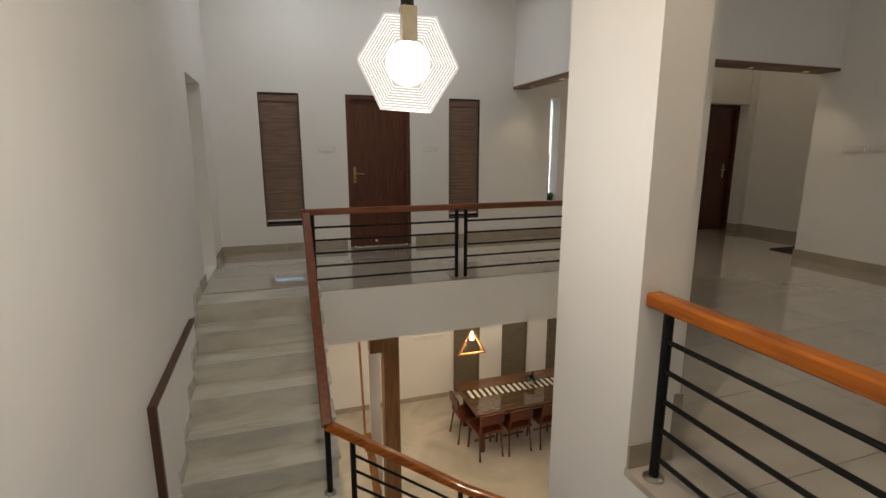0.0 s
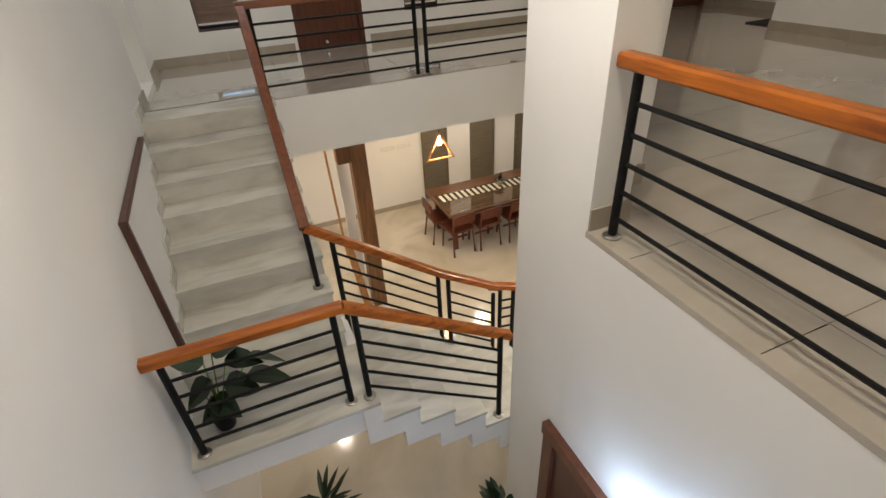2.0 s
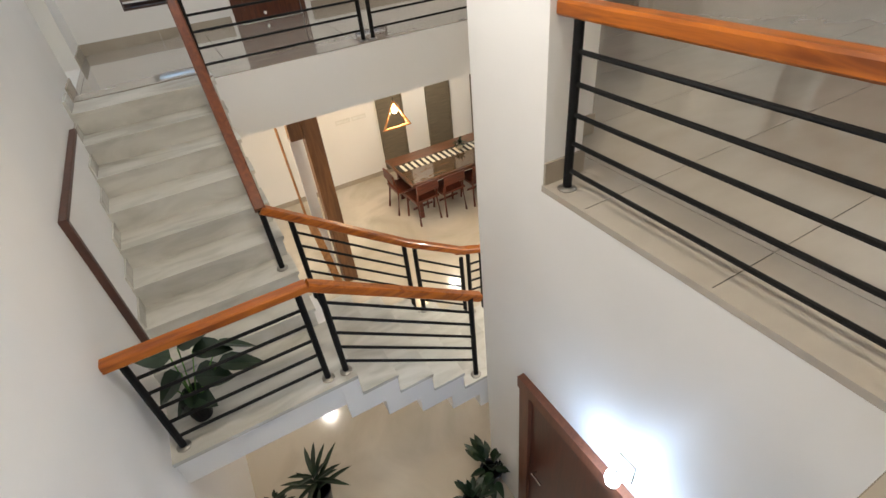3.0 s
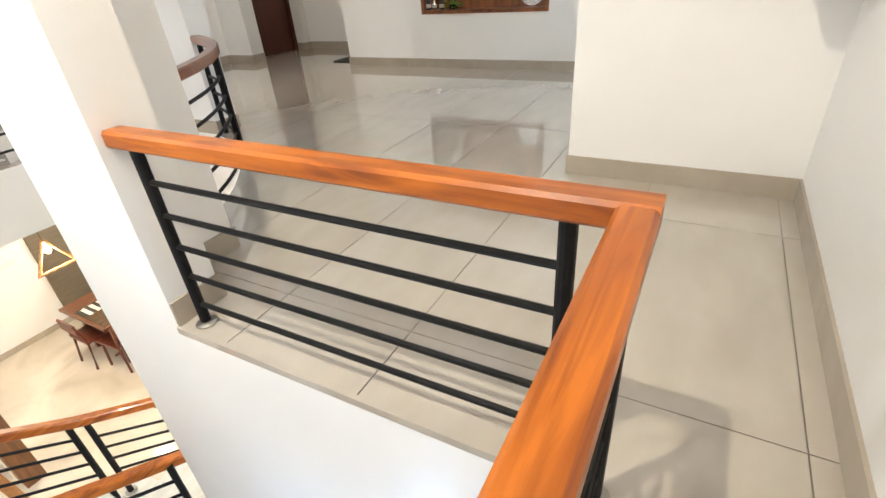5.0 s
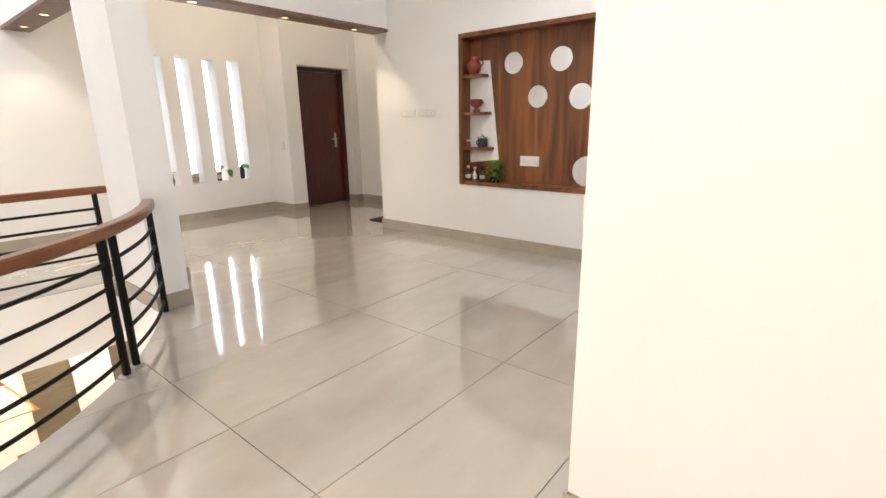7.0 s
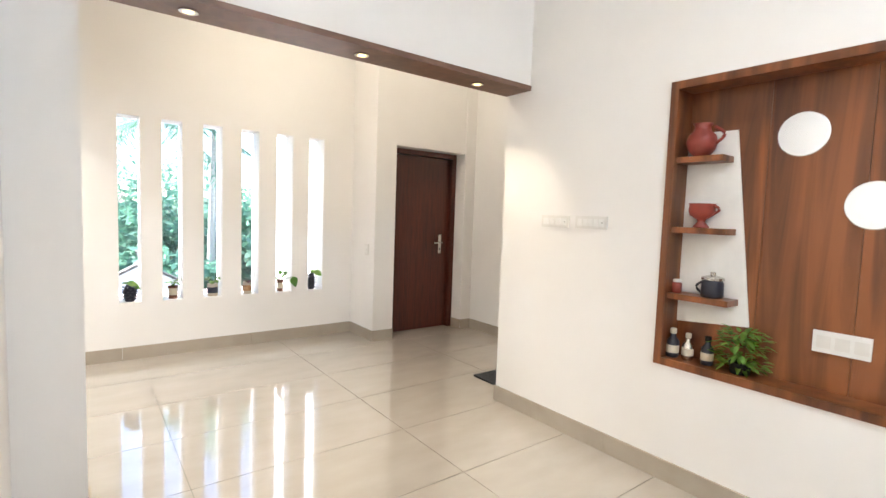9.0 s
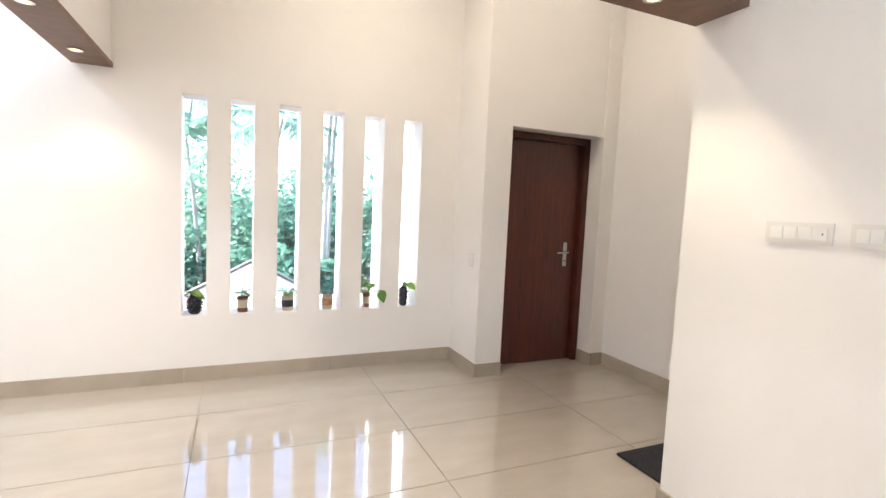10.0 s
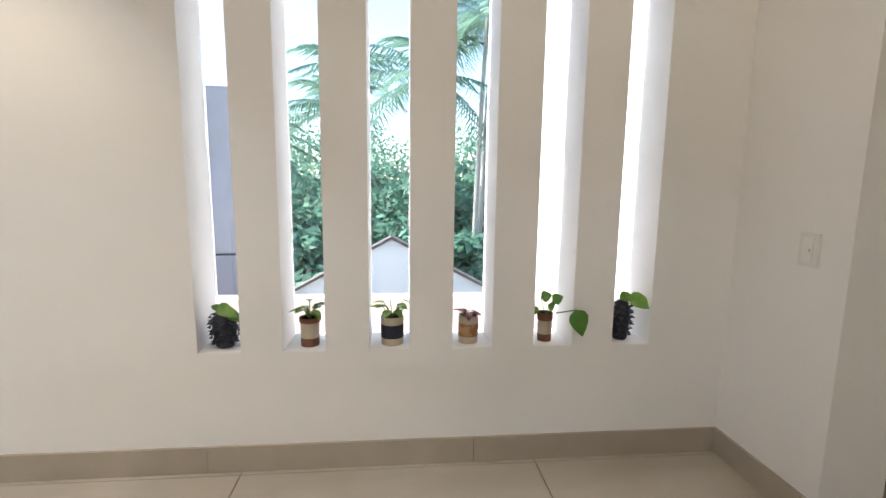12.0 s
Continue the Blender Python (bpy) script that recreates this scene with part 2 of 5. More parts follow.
def sweep(bm, path, section, closed_ends=True, up=(0, 0, 1)):
    """A section (list of side, up offsets) carried along a path of points."""
    pts = [Vector(p) for p in path]
    rings = []
    for i, p in enumerate(pts):
        d0 = (pts[i] - pts[i - 1]).normalized() if i else (pts[1] - pts[0]).normalized()
        d1 = (pts[i + 1] - pts[i]).normalized() if i < len(pts) - 1 else d0
        d = (d0 + d1).normalized()
        u = Vector(up)
        side = d.cross(u)
        if side.length < 1e-4:
            side = d.cross(Vector((0, 1, 0)))
        side.normalize()
        uu = side.cross(d).normalized()
        k = 1.0 / max(0.5, d.dot(d1))
        rings.append([bm.verts.new(p + side * a * k + uu * b) for a, b in section])
    n = len(section)
    for r0, r1 in zip(rings, rings[1:]):
        for j in range(n):
            bm.faces.new((r0[j], r0[(j + 1) % n], r1[(j + 1) % n], r1[j]))
    if closed_ends:
        bm.faces.new(rings[0][::-1])
        bm.faces.new(rings[-1])
    return bm


def round_section(r, n=10):
    return [(r * math.cos(2 * math.pi * i / n), r * math.sin(2 * math.pi * i / n)) for i in range(n)]


def rail_section(w, h):
    a, b, c = w / 2, h / 2, min(w, h) * 0.16
    return [(-a + c, -b), (a - c, -b), (a, -b + c), (a, b - c), (a - c, b), (-a + c, b), (-a, b - c), (-a, -b + c)]


def tube(bm, path, r, n=10):
    return sweep(bm, path, round_section(r, n))


def lathe(bm, profile, at=(0, 0, 0), n=20, m=None, mi=0, hollow=False):
    at = Vector(at)
    rings = []
    for r, z in profile:
        ring = []
        for i in range(n):
            a = 2 * math.pi * i / n
            p = Vector((r * math.cos(a), r * math.sin(a), z)) + at
            ring.append(bm.verts.new(m @ p if m else p))
        rings.append(ring)
    for r0, r1 in zip(rings, rings[1:] + rings[:1] if hollow else rings[1:]):
        for i in range(n):
            f = bm.faces.new((r0[i], r0[(i + 1) % n], r1[(i + 1) % n], r1[i]))
            f.material_index = mi
    for ring, flip in () if hollow else ((rings[0], True), (rings[-1], False)):
        f = bm.faces.new(ring[::-1] if flip else ring)
        f.material_index = mi
    return bm


def wall_boxes(bm, along, a0, a1, b0, b1, z0, z1, holes):
    """A wall along x or y from a0 to a1, b0 to b1 thick, with holes (a, a, z, z)."""
    cuts = sorted({a0, a1, *[h[0] for h in holes], *[h[1] for h in holes]})
    for c0, c1 in zip(cuts, cuts[1:]):
        mid = (c0 + c1) / 2
        spans, z = [], z0
        for h in sorted([h for h in holes if h[0] < mid < h[1]], key=lambda h: h[2]):
            if h[2] > z:
                spans.append((z, h[2]))
            z = h[3]
        if z < z1:
            spans.append((z, z1))
        for s0, s1 in spans:
            if along == "x":
                box(bm, c0, c1, b0, b1, s0, s1)
            else:
                box(bm, b0, b1, c0, c1, s0, s1)
    return bm

# ---- walls ----
D1 = (0.960, 1.833)
W1, W2 = (-0.122, 0.372), (2.402, 2.872)
holes_n = [(*D1, 0.0, 2.05), (*W1, 0.344, 2.045), (*W2, 0.344, 2.045)] + [(x, x + SLIT_W, SLIT_Z0, SLIT_Z1) for x in SLITS]
bm = wall_boxes(bmesh.new(), "x", -0.95, 6.206, NY, NY + 0.24, -0.55, CEIL, holes_n)
structure("wall_north", bm, M_WALL, "warm white painted wall with six narrow window slits", "wall")
bm = wall_boxes(bmesh.new(), "y", -0.8, NY, WX - 0.22, WX, GF, CEIL, [(5.30, 6.16, 0.0, 2.04)])
structure("wall_west", bm, M_WALL, "white painted wall beside the marble stairs", "wall")
structure("wall_west_recess", boxes((WX - 0.75, WX - 0.70, 5.1, 6.4, -0.1, 2.3), (WX - 0.70, WX - 0.22, 5.20, 5.30, -0.1, 2.1), (WX - 0.70, WX - 0.22, 6.16, 6.26, -0.1, 2.1), (WX - 0.70, WX - 0.22, 5.3, 6.16, 2.04, 2.12)), M_WALL, "white painted passage beyond an opening", "wall")
NICHE = (1.628, 3.190, 0.610, 2.072)
bm = wall_boxes(bmesh.new(), "y", 0.615, 4.387, EX, EX + 0.16, 0.0, CEIL, [NICHE])
box(bm, EX + 0.16, EX + 0.30, 0.615, 4.387, 0.0, CEIL)
structure("wall_east", bm, M_WALL, "white painted wall holding a recessed walnut display niche", "wall")
structure("wall_block", boxes((3.405, EX + 0.30, SY - 0.2, 0.615, 0.0, CEIL)), M_WALL, "cream-lit white painted wall corner", "wall")
structure("wall_south", boxes((-0.95, 3.405, SY - 0.22, SY, GF, CEIL)), M_WALL, "white painted wall behind the walkway", "wall")
# pier, door recess and passage beside it
structure("wall_door_pier", boxes((6.19, 6.43, 6.250, NY + 0.24, 0.0, CEIL)), M_WALL, "white painted pier beside a recessed door", "wall")
structure("wall_over_door", boxes((6.43, 7.36, 6.250, 6.48, 2.06, CEIL)), M_WALL, "white painted wall above the recessed door", "wall")
structure("wall_behind_door", boxes((6.43, 7.36, 6.52, NY + 0.24, 0.0, CEIL)), M_WALL, "white painted wall behind the door", "wall")
structure("wall_door_jamb", boxes((7.36, 7.71, 6.240, NY + 0.24, 0.0, CEIL)), M_WALL, "white painted wall end beside the recessed door", "wall")
structure("wall_passage", boxes((7.51, 7.71, 2.6, 6.240, 0.0, CEIL), (EX + 0.30, 7.71, 2.4, 2.6, 0.0, CEIL)), M_WALL, "white painted passage wall", "wall")
# columns
bm = boxes((LX, 1.65, 1.60, 2.19, GF, CEIL), (1.65, 1.975, 1.88, 2.23, -0.5, CEIL))
structure("column_near", bm, M_WALL, "square white painted column at the stairwell edge", "column")
bm = boxes((3.33, 3.545, 3.62, 4.20, GF, CEIL), (3.37, 3.775, 4.20, 4.40, GF, CEIL))
structure("column_far", bm, M_WALL, "white painted column where two beams meet", "column")
# bulkheads over the beams
structure("bulkhead_wall", boxes((3.78, EX, 4.18, 4.40, 2.24, CEIL), (3.40, 3.61, 4.40, NY, 2.24, CEIL)), M_WALL, "white painted wall above the wooden beams", "wall")
structure("wall_under_hall", boxes((LX - 0.006, LX + 0.2, SY, 1.60, GF, -0.03)), M_WALL, "white painted wall dropping below the hall floor", "wall")
structure("wall_walkway_edge", boxes((WX, LX - 0.006, -0.06, 0.136, -0.40, -0.03)), M_WALL, "white painted edge beam of the walkway", "wall")
# ceilings
structure("ceiling", boxes((-0.95, 7.8, SY - 0.3, NY + 0.3, CEIL, CEIL + 0.15)), M_CEIL, "plain white painted ceiling", "ceiling")

# ---- floors ----
CX, CY, CR = 1.060, 4.472, 2.463                              # arc of the curved edge


def edge_x(y):
    """Where the hall floor begins over the stairwell, along x."""
    if y < 1.60:
        return LX
    if y < 2.18:
        return 1.60
    if y < 3.62:
        d = CR * CR - (y - CY) ** 2
        return max(1.93, CX + math.sqrt(max(d, 0.0)) - 0.05)
    return 3.36


TX, TY, TW, TH = 2.97, 0.138, 1.2, 0.6


def tile_cells():
    """Tile outlines (lists of x, y) over the upper floor."""
    out = []
    for i in range(-4, 5):
        for j in range(-2, 12):
            x0, x1 = TX + TW * i, TX + TW * (i + 1)
            y0, y1 = TY + TH * j, TY + TH * (j + 1)
            g = 0.0022
            x0, x1, y0, y1 = x0 + g, x1 - g, y0 + g, y1 - g
            x0, x1 = max(x0, WX), min(x1, 7.51)
            y0, y1 = max(y0, SY), min(y1, NY)
            if x1 - x0 < 0.02 or y1 - y0 < 0.02:
                continue
            if x0 >= 3.405 and y1 <= 0.615:
                continue
            if y1 > MY and (x0 < 3.4):                       # gallery
                lo = max(y0, MY)
                if x0 < STAIR_X:
                    if x1 > STAIR_X:
                        out.append([(STAIR_X, lo), (x1, lo), (x1, y1), (STAIR_X, y1)])
                        x1b = STAIR_X
                    else:
                        x1b = x1
                    if y1 > 4.96:
                        l2 = max(lo, 4.952)
                        out.append([(x0, l2), (x1b, l2), (x1b, y1), (x0, y1)])
                else:
                    out.append([(x0, lo), (x1, lo), (x1, y1), (x0, y1)])
                y1 = min(y1, MY)
                if y1 - y0 < 0.02:
                    continue
            if y1 <= TY:                                     # walkway
                out.append([(x0, y0), (x1, y0), (x1, y1), (x0, y1)])
                continue
            ys = [y0 + (y1 - y0) * k / 12 for k in range(13)]
            left = [(max(x0, edge_x(y)), y) for y in ys]
            left = [p for p in left if p[0] < x1 - 0.004]
            if len(left) < 2:
                continue
            if all(abs(p[0] - x0) < 1e-6 for p in left):
                left = [left[0], left[-1]]
            out.append([(x1, left[0][1]), (x1, left[-1][1])] + left[::-1])
    return out


bm = bmesh.new()
for poly in tile_cells():
    x0, x1 = min(p[0] for p in poly) - 0.004, max(p[0] for p in poly) + 0.004
    prism(bm, poly if len(poly) > 4 else [(x0, min(p[1] for p in poly) - 0.003), (x1, min(p[1] for p in poly) - 0.003), (x1, max(p[1] for p in poly) + 0.003), (x0, max(p[1] for p in poly) + 0.003)], -0.12, -0.0035)
floor = structure("floor", bm, M_GROUT, "glossy greige vitrified tile floor with dark joints", "floor")
# gallery edge, hall edge fascia
structure("gallery_edge", boxes((STAIR_X - 0.02, 3.40, MY - 0.02, MY + 0.25, -0.55, -0.006)), M_WALL, "white painted edge beam of the gallery", "wall")
structure("gallery_underside", boxes((WX - 0.2, 7.5, TOP_Y + 0.25, 8.6, -0.55, -0.13)), M_CEIL, "white ceiling over the dining room", "ceiling")
bm = bmesh.new()
arc_pts = [(edge_x(y), y) for y in [2.19 + (3.615 - 2.19) * k / 24 for k in range(25)]]
ring = [(x - 0.012, y) for x, y in arc_pts] + [(x + 0.2, y - 0.1) for x, y in arc_pts[::-1]]
prism(bm, ring, -0.55, -0.006)
structure("curved_floor_edge", bm, M_WALL, "white painted curved slab edge", "wall")
structure("hall_underside", boxes((3.4, 7.5, 0.0, MY + 0.2, -0.55, -0.14)), M_CEIL, "white ceiling under the hall floor", "ceiling")
structure("hall_edge_trim", rounded(boxes((LX - 0.008, LX + 0.012, 0.136, 1.60, -0.03, 0.001))), M_TILE, "tile edge strip over the stairwell", "trim")

# ---- ground floor ----
structure("ground_floor", boxes((-0.95, 7.5, SY, 8.7, GF - 0.12, GF)), M_GFLOOR, "glossy beige marble ground floor", "floor")
structure("wall_dining_north", boxes((-0.95, 7.5, 8.35, 8.55, GF, -0.13)), M_WALL, "cream painted dining room wall", "wall")
structure("wall_dining_east", boxes((7.3, 7.5, SY, 8.35, GF, -0.13)), M_WALL, "cream painted dining room wall", "wall")
structure("wall_dining_west", boxes((WX - 0.3, WX, NY, 8.35, GF, -0.13)), M_WALL, "cream painted dining room wall", "wall")

# ---- skirting ----
def skirt(points, height=0.11, thick=0.012, piece=1.2):
    """Skirting tiles along a line of x, y points, standing out to the left of it."""
    owner = tagged(new("baseboard"), "grey tile skirting along the wall foot", "baseboard", kind="structure")
    for (xa, ya), (xb, yb) in zip(points, points[1:]):
        d = Vector((xb - xa, yb - ya, 0))
        length = d.length
        d.normalize()
        nrm = Vector((-d.y, d.x, 0))
        k = max(1, math.ceil(length / piece - 0.05))
        for i in range(k):
            s0, s1 = i * length / k + (0.001 if i else -0.0), (i + 1) * length / k - 0.001
            p = Vector((xa, ya, 0))
            bm = bmesh.new()
            a, b = p + d * s0, p + d * s1
            c, e = b + nrm * thick, a + nrm * thick
            prism(bm, [(a.x, a.y), (b.x, b.y), (c.x, c.y), (e.x, e.y)], 0.0005, height)
            part("skirting_tile", bm, M_SKIRT, owner)


skirt([(6.19 - 0.012, NY), (1.90, NY)])
skirt([(0.92, NY), (WX, NY)])
skirt([(6.43, 6.250), (6.178, 6.250)])
skirt([(6.19, 6.250), (6.19, NY)])
skirt([(7.51, 6.240), (7.36, 6.240)])
skirt([(7.36, 6.240), (7.36, 6.405)])
skirt([(7.51, 2.6), (7.51, 6.228)])
skirt([(EX, 0.615), (EX, 4.399)])
skirt([(EX - 0.012, 4.387), (EX + 0.30, 4.387)][::-1])
skirt([(3.405, SY), (3.405, 0.627)])
skirt([(3.393, 0.615), (6.20, 0.615)][::-1])
skirt([(WX, SY), (3.393, SY)])
skirt([(WX, 6.76), (WX, 6.16)])
skirt([(WX, 5.30), (WX, 4.96)])
skirt([(LX, 1.60), (1.662, 1.60)][::-1])
skirt([(1.65, 1.59), (1.65, 1.88)][::-1])
skirt([(1.65, 1.88), (1.987, 1.88)][::-1])
skirt([(3.33, 3.62), (3.557, 3.62)][::-1])
skirt([(3.545, 3.62), (3.545, 4.20)][::-1])
skirt([(3.545, 4.20), (3.787, 4.20)][::-1])
skirt([(3.775, 4.20), (3.775, 4.412)][::-1])
skirt([(3.33, 4.20), (3.33, 3.608)][::-1])

# ---- stairs ----
PX = -0.645


def stairs():
    upper = tagged(new("stair_upper"), "white marble flight of eight steps up to the gallery", "stairs", kind="structure")
    tread = 0.255
    first = TOP_Y - 7 * tread
    for k in range(8):
        z = LAND + RISE * (k + 1)
        y = first + tread * k
        depth = tread + 0.02 if k < 7 else 0.32
        part("tread", rounded(boxes((WX, STAIR_X, y - 0.009, y + depth, z - 0.028, z)), 0.006), M_MARBLE, upper)
        part("riser", boxes((WX, STAIR_X - 0.015, y, y + 0.018, z - RISE, z - 0.028)), M_MARBLE, upper)
        part("waist", boxes((WX, STAIR_X - 0.02, y + 0.018, y + depth + 0.1, z - RISE - 0.12, z - 0.029)), M_WALL, upper)
        # skirting beside each step
        part("stair_skirting", boxes((WX, PX + 0.012 if y < 4.3 else WX + 0.02, y, y + tread + 0.01, z, z + 0.10)), M_MARBLE, upper)
    land = tagged(new("stair_landing"), "white marble half landing with a white edge", "landing", kind="structure")
    part("slab", boxes((WX, 0.445, 2.24, 2.95, LAND - 0.25, LAND - 0.03)), M_WALL, land)
    part("top", rounded(boxes((WX, 0.465, 2.215, 2.82, LAND - 0.03, LAND)), 0.006), M_MARBLE, land)
    lower = tagged(new("stair_lower"), "folded white marble steps leading down from the landing", "stairs", kind="structure")
    run = 0.257
    for k in range(11):
        z = LAND - RISE * (k + 1)
        x = 0.445 + run * k
        part("tread", rounded(boxes((x + 0.018, x + run + 0.025, 2.205, 3.22, z - 0.028, z)), 0.006), M_MARBLE, lower)
        part("riser", boxes((x, x + 0.018, 2.22, 3.21, z - 0.028, z + RISE - 0.03)), M_WALL, lower)
        part("fold", boxes((x - 0.10, x, 2.222, 3.20, z - 0.22, z + RISE - 0.029), (x, x + run - 0.10, 2.222, 3.20, z - 0.22, z - 0.029)), M_WALL, lower)


stairs()


# ---- railings ----
M_FLANGE = material("dull_steel", (0.36, 0.34, 0.31), 0.42, metal=1.0, scale=30)


def railing(label, runs, cap_mat, group=""):
    """Runs: dicts with cap (path of the cap's top middle), posts ((x, y, z) feet) and bars (paths at post tops' heights)."""
    r = thing("railing", label, "railing", group)
    for run in runs:
        if run.get("cap"):
            h, w = run.get("h", 0.058), run.get("w", 0.074)
            path = [Vector(p) - Vector((0, 0, h / 2)) for p in run["cap"]]
            part("handrail", sweep(bmesh.new(), path, rail_section(w, h)), run.get("mat", cap_mat), r, "polished teak handrail")
        for x, y, z, top in run.get("posts", ()):
            pr = run.get("post_r", 0.02)
            post = part("post", tube(bmesh.new(), [(x, y, z), (x, y, top)], pr, 12), M_BLACK, r, smooth=False)
            part("flange", lathe(bmesh.new(), [(0.042, 0), (0.042, 0.006), (0.030, 0.012), (0.022, 0.014)], (x, y, z), 20), M_FLANGE, post, "round steel floor flange")
        for path in run.get("bars", ()):
            part("bar", tube(bmesh.new(), path, run.get("bar_r", 0.0105), 8), M_BLACK, r)
    return r


BARS = (0.098, 0.230, 0.357, 0.483, 0.607)
RH = 0.785


def level_run(a, b, z, mat, posts, height=RH, cap_a=None, cap_b=None):
    """A straight level run from a to b (x, y), with posts at fractions of it."""
    a, b = Vector((*a, z)), Vector((*b, z))
    top = Vector((0, 0, height))
    s = height / RH
    return dict(cap=[(cap_a and Vector((*cap_a, z)) or a) + top, (cap_b and Vector((*cap_b, z)) or b) + top], mat=mat,
                posts=[(*(a.lerp(b, f)), z + height - 0.05) for f in posts],
                bars=[[a.lerp(b, posts[0]) + Vector((0, 0, q * s)), a.lerp(b, posts[-1]) + Vector((0, 0, q * s))] for q in BARS])


# over the stairwell, beside the hall floor and along the walkway
railing("teak and black steel railing over the stairwell edge", [
    level_run((1.503, 0.005), (1.497, 1.60), 0.0, M_TEAKY, (0.078, 0.945), 0.77, cap_a=(1.505, -0.032), cap_b=(1.497, 1.598)),
    level_run((1.466, 0.005), (WX + 0.02, 0.005), 0.0, M_TEAKX, (0.02, 0.5, 0.97), 0.77, cap_a=(1.4665, 0.005), cap_b=(WX, 0.005)),
], M_TEAKY)
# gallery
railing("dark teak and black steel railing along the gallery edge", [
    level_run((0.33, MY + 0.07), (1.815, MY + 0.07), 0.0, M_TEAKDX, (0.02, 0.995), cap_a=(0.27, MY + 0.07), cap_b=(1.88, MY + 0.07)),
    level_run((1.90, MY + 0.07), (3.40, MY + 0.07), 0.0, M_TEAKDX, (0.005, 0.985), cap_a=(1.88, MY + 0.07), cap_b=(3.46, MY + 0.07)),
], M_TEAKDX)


def arc(y0, y1, n, z=0.0, off=0.0):
    return [Vector((CX + math.sqrt(max(0, (CR + off) ** 2 - (y - CY) ** 2)), y, z)) for y in [y0 + (y1 - y0) * k / (n - 1) for k in range(n)]]


pa = arc(2.20, 3.615, 26)
pick = lambda y: arc(y, y + 0.01, 2)[0]
posts = [pick(2.22), pick(2.79), pick(2.87), pick(3.55)]
railing("curved teak and black steel railing between two columns", [
    dict(cap=[p + Vector((0, 0, RH)) for p in pa], mat=M_TEAK, posts=[(*p, RH - 0.05) for p in posts],
         bars=[[p + Vector((0, 0, q)) for p in arc(2.22, 2.79, 10)] for q in BARS] + [[p + Vector((0, 0, q)) for p in arc(2.87, 3.55, 12)] for q in BARS]),
], M_TEAK)


def slope_run(a, b, rise_a, rise_b, mat, posts, height, cap_a, cap_b):
    """A sloping run between the feet a and b (x, y, z)."""
    a, b = Vector(a), Vector(b)
    out = dict(cap=[cap_a, cap_b], mat=mat, posts=[], bars=[])
    for f in posts:
        p = a.lerp(b, f)
        foot = LAND - RISE * (int((p.x - 0.445) / 0.257) + 1) if p.x > 0.463 else LAND
        out["posts"].append((p.x, p.y, min(p.z, foot), p.z + height - 0.05))
    pa_, pb_ = a.lerp(b, posts[0]), a.lerp(b, posts[-1])
    s = height / RH
    out["bars"] = [[pa_ + Vector((0, 0, q * s)), pb_ + Vector((0, 0, q * s))] for q in BARS]
    return out


FZ = LAND + 0.775
railing("teak and black steel railing round the landing and lower steps", [
    level_run((-0.605, 2.305), (0.293, 2.305), LAND, M_TEAKX, (0.0, 1.0), 0.81, cap_a=(WX, 2.305), cap_b=(0.355, 2.305)),
    slope_run((0.413, 2.295, LAND), (1.37, 2.26, LAND - 0.60), 0, 0, M_TEAKX, (0.0, 1.0), 0.81, (0.355, 2.305, LAND + 0.81), (1.46, 2.29, LAND - 0.60 + 0.74)),
], M_TEAKX)
railing("teak and black steel railing beside both stair flights", [
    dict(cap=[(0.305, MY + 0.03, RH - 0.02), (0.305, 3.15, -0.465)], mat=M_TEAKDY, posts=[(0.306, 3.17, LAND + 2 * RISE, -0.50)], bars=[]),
    slope_run((0.47, 3.16, LAND + 0.02), (1.27, 3.16, LAND - 0.58), 0, 0, M_TEAKX, (0.0, 1.0), 0.76, (0.305, 3.17, -0.47), (1.31, 3.16, -1.20)),
    slope_run((1.36, 3.16, LAND - 0.64), (1.80, 3.16, LAND - 0.95), 0, 0, M_TEAKX, (0.0, 1.0), 0.74, (1.31, 3.16, -1.20), (1.84, 3.16, -1.525)),
    dict(cap=[(1.76, 3.19, -1.51), (1.92, 3.19, -1.565), (2.045, 3.175, -1.60)], mat=M_TEAKX,
         posts=[(1.885, 3.18, LAND - 6 * RISE, -1.60), (2.025, 3.18, LAND - 7 * RISE, -1.64)],
         bars=[[(1.885, 3.18, z), (2.025, 3.18, z - 0.02)] for z in (-1.75, -1.85, -1.96, -2.08)]),
], M_TEAKX)
# bent wooden strip on the stair wall
bm = bmesh.new()
side_pts = [(3.02, LAND - 0.1), (4.33, LAND - 0.1), (4.33, -0.062), (3.02, -0.132)]
lo, hi = [bm.verts.new((WX, y, z)) for y, z in side_pts], [bm.verts.new((PX, y, z)) for y, z in side_pts]
bm.faces.new(lo)
bm.faces.new(hi[::-1])
for i in range(4):
    bm.faces.new((lo[i], lo[(i + 1) % 4], hi[(i + 1) % 4], hi[i]))
structure("stair_dado", bm, M_WALL, "white raised dado panel beside the stairs", "wall")
strip = thing("wall_strip", "dark wooden edging strip bent round the stair dado", "trim")
part("upright", rounded(boxes((WX, PX + 0.008, 2.985, 3.019, LAND + RISE, -0.10)), 0.004), M_DARKWOOD, strip)
part("level", sweep(bmesh.new(), [((WX + PX + 0.008) / 2, 2.986, -0.113), ((WX + PX + 0.008) / 2, 4.33, -0.045)], rail_section(PX + 0.008 - WX, 0.034)), M_DARKWOOD, strip)

# ---- beams ----
M_PANELGLOW = glow("panel_glow", (1.0, 0.94, 0.86), 22)
M_SPOTGLOW = glow("spot_glow", (1.0, 0.62, 0.18), 1.3)


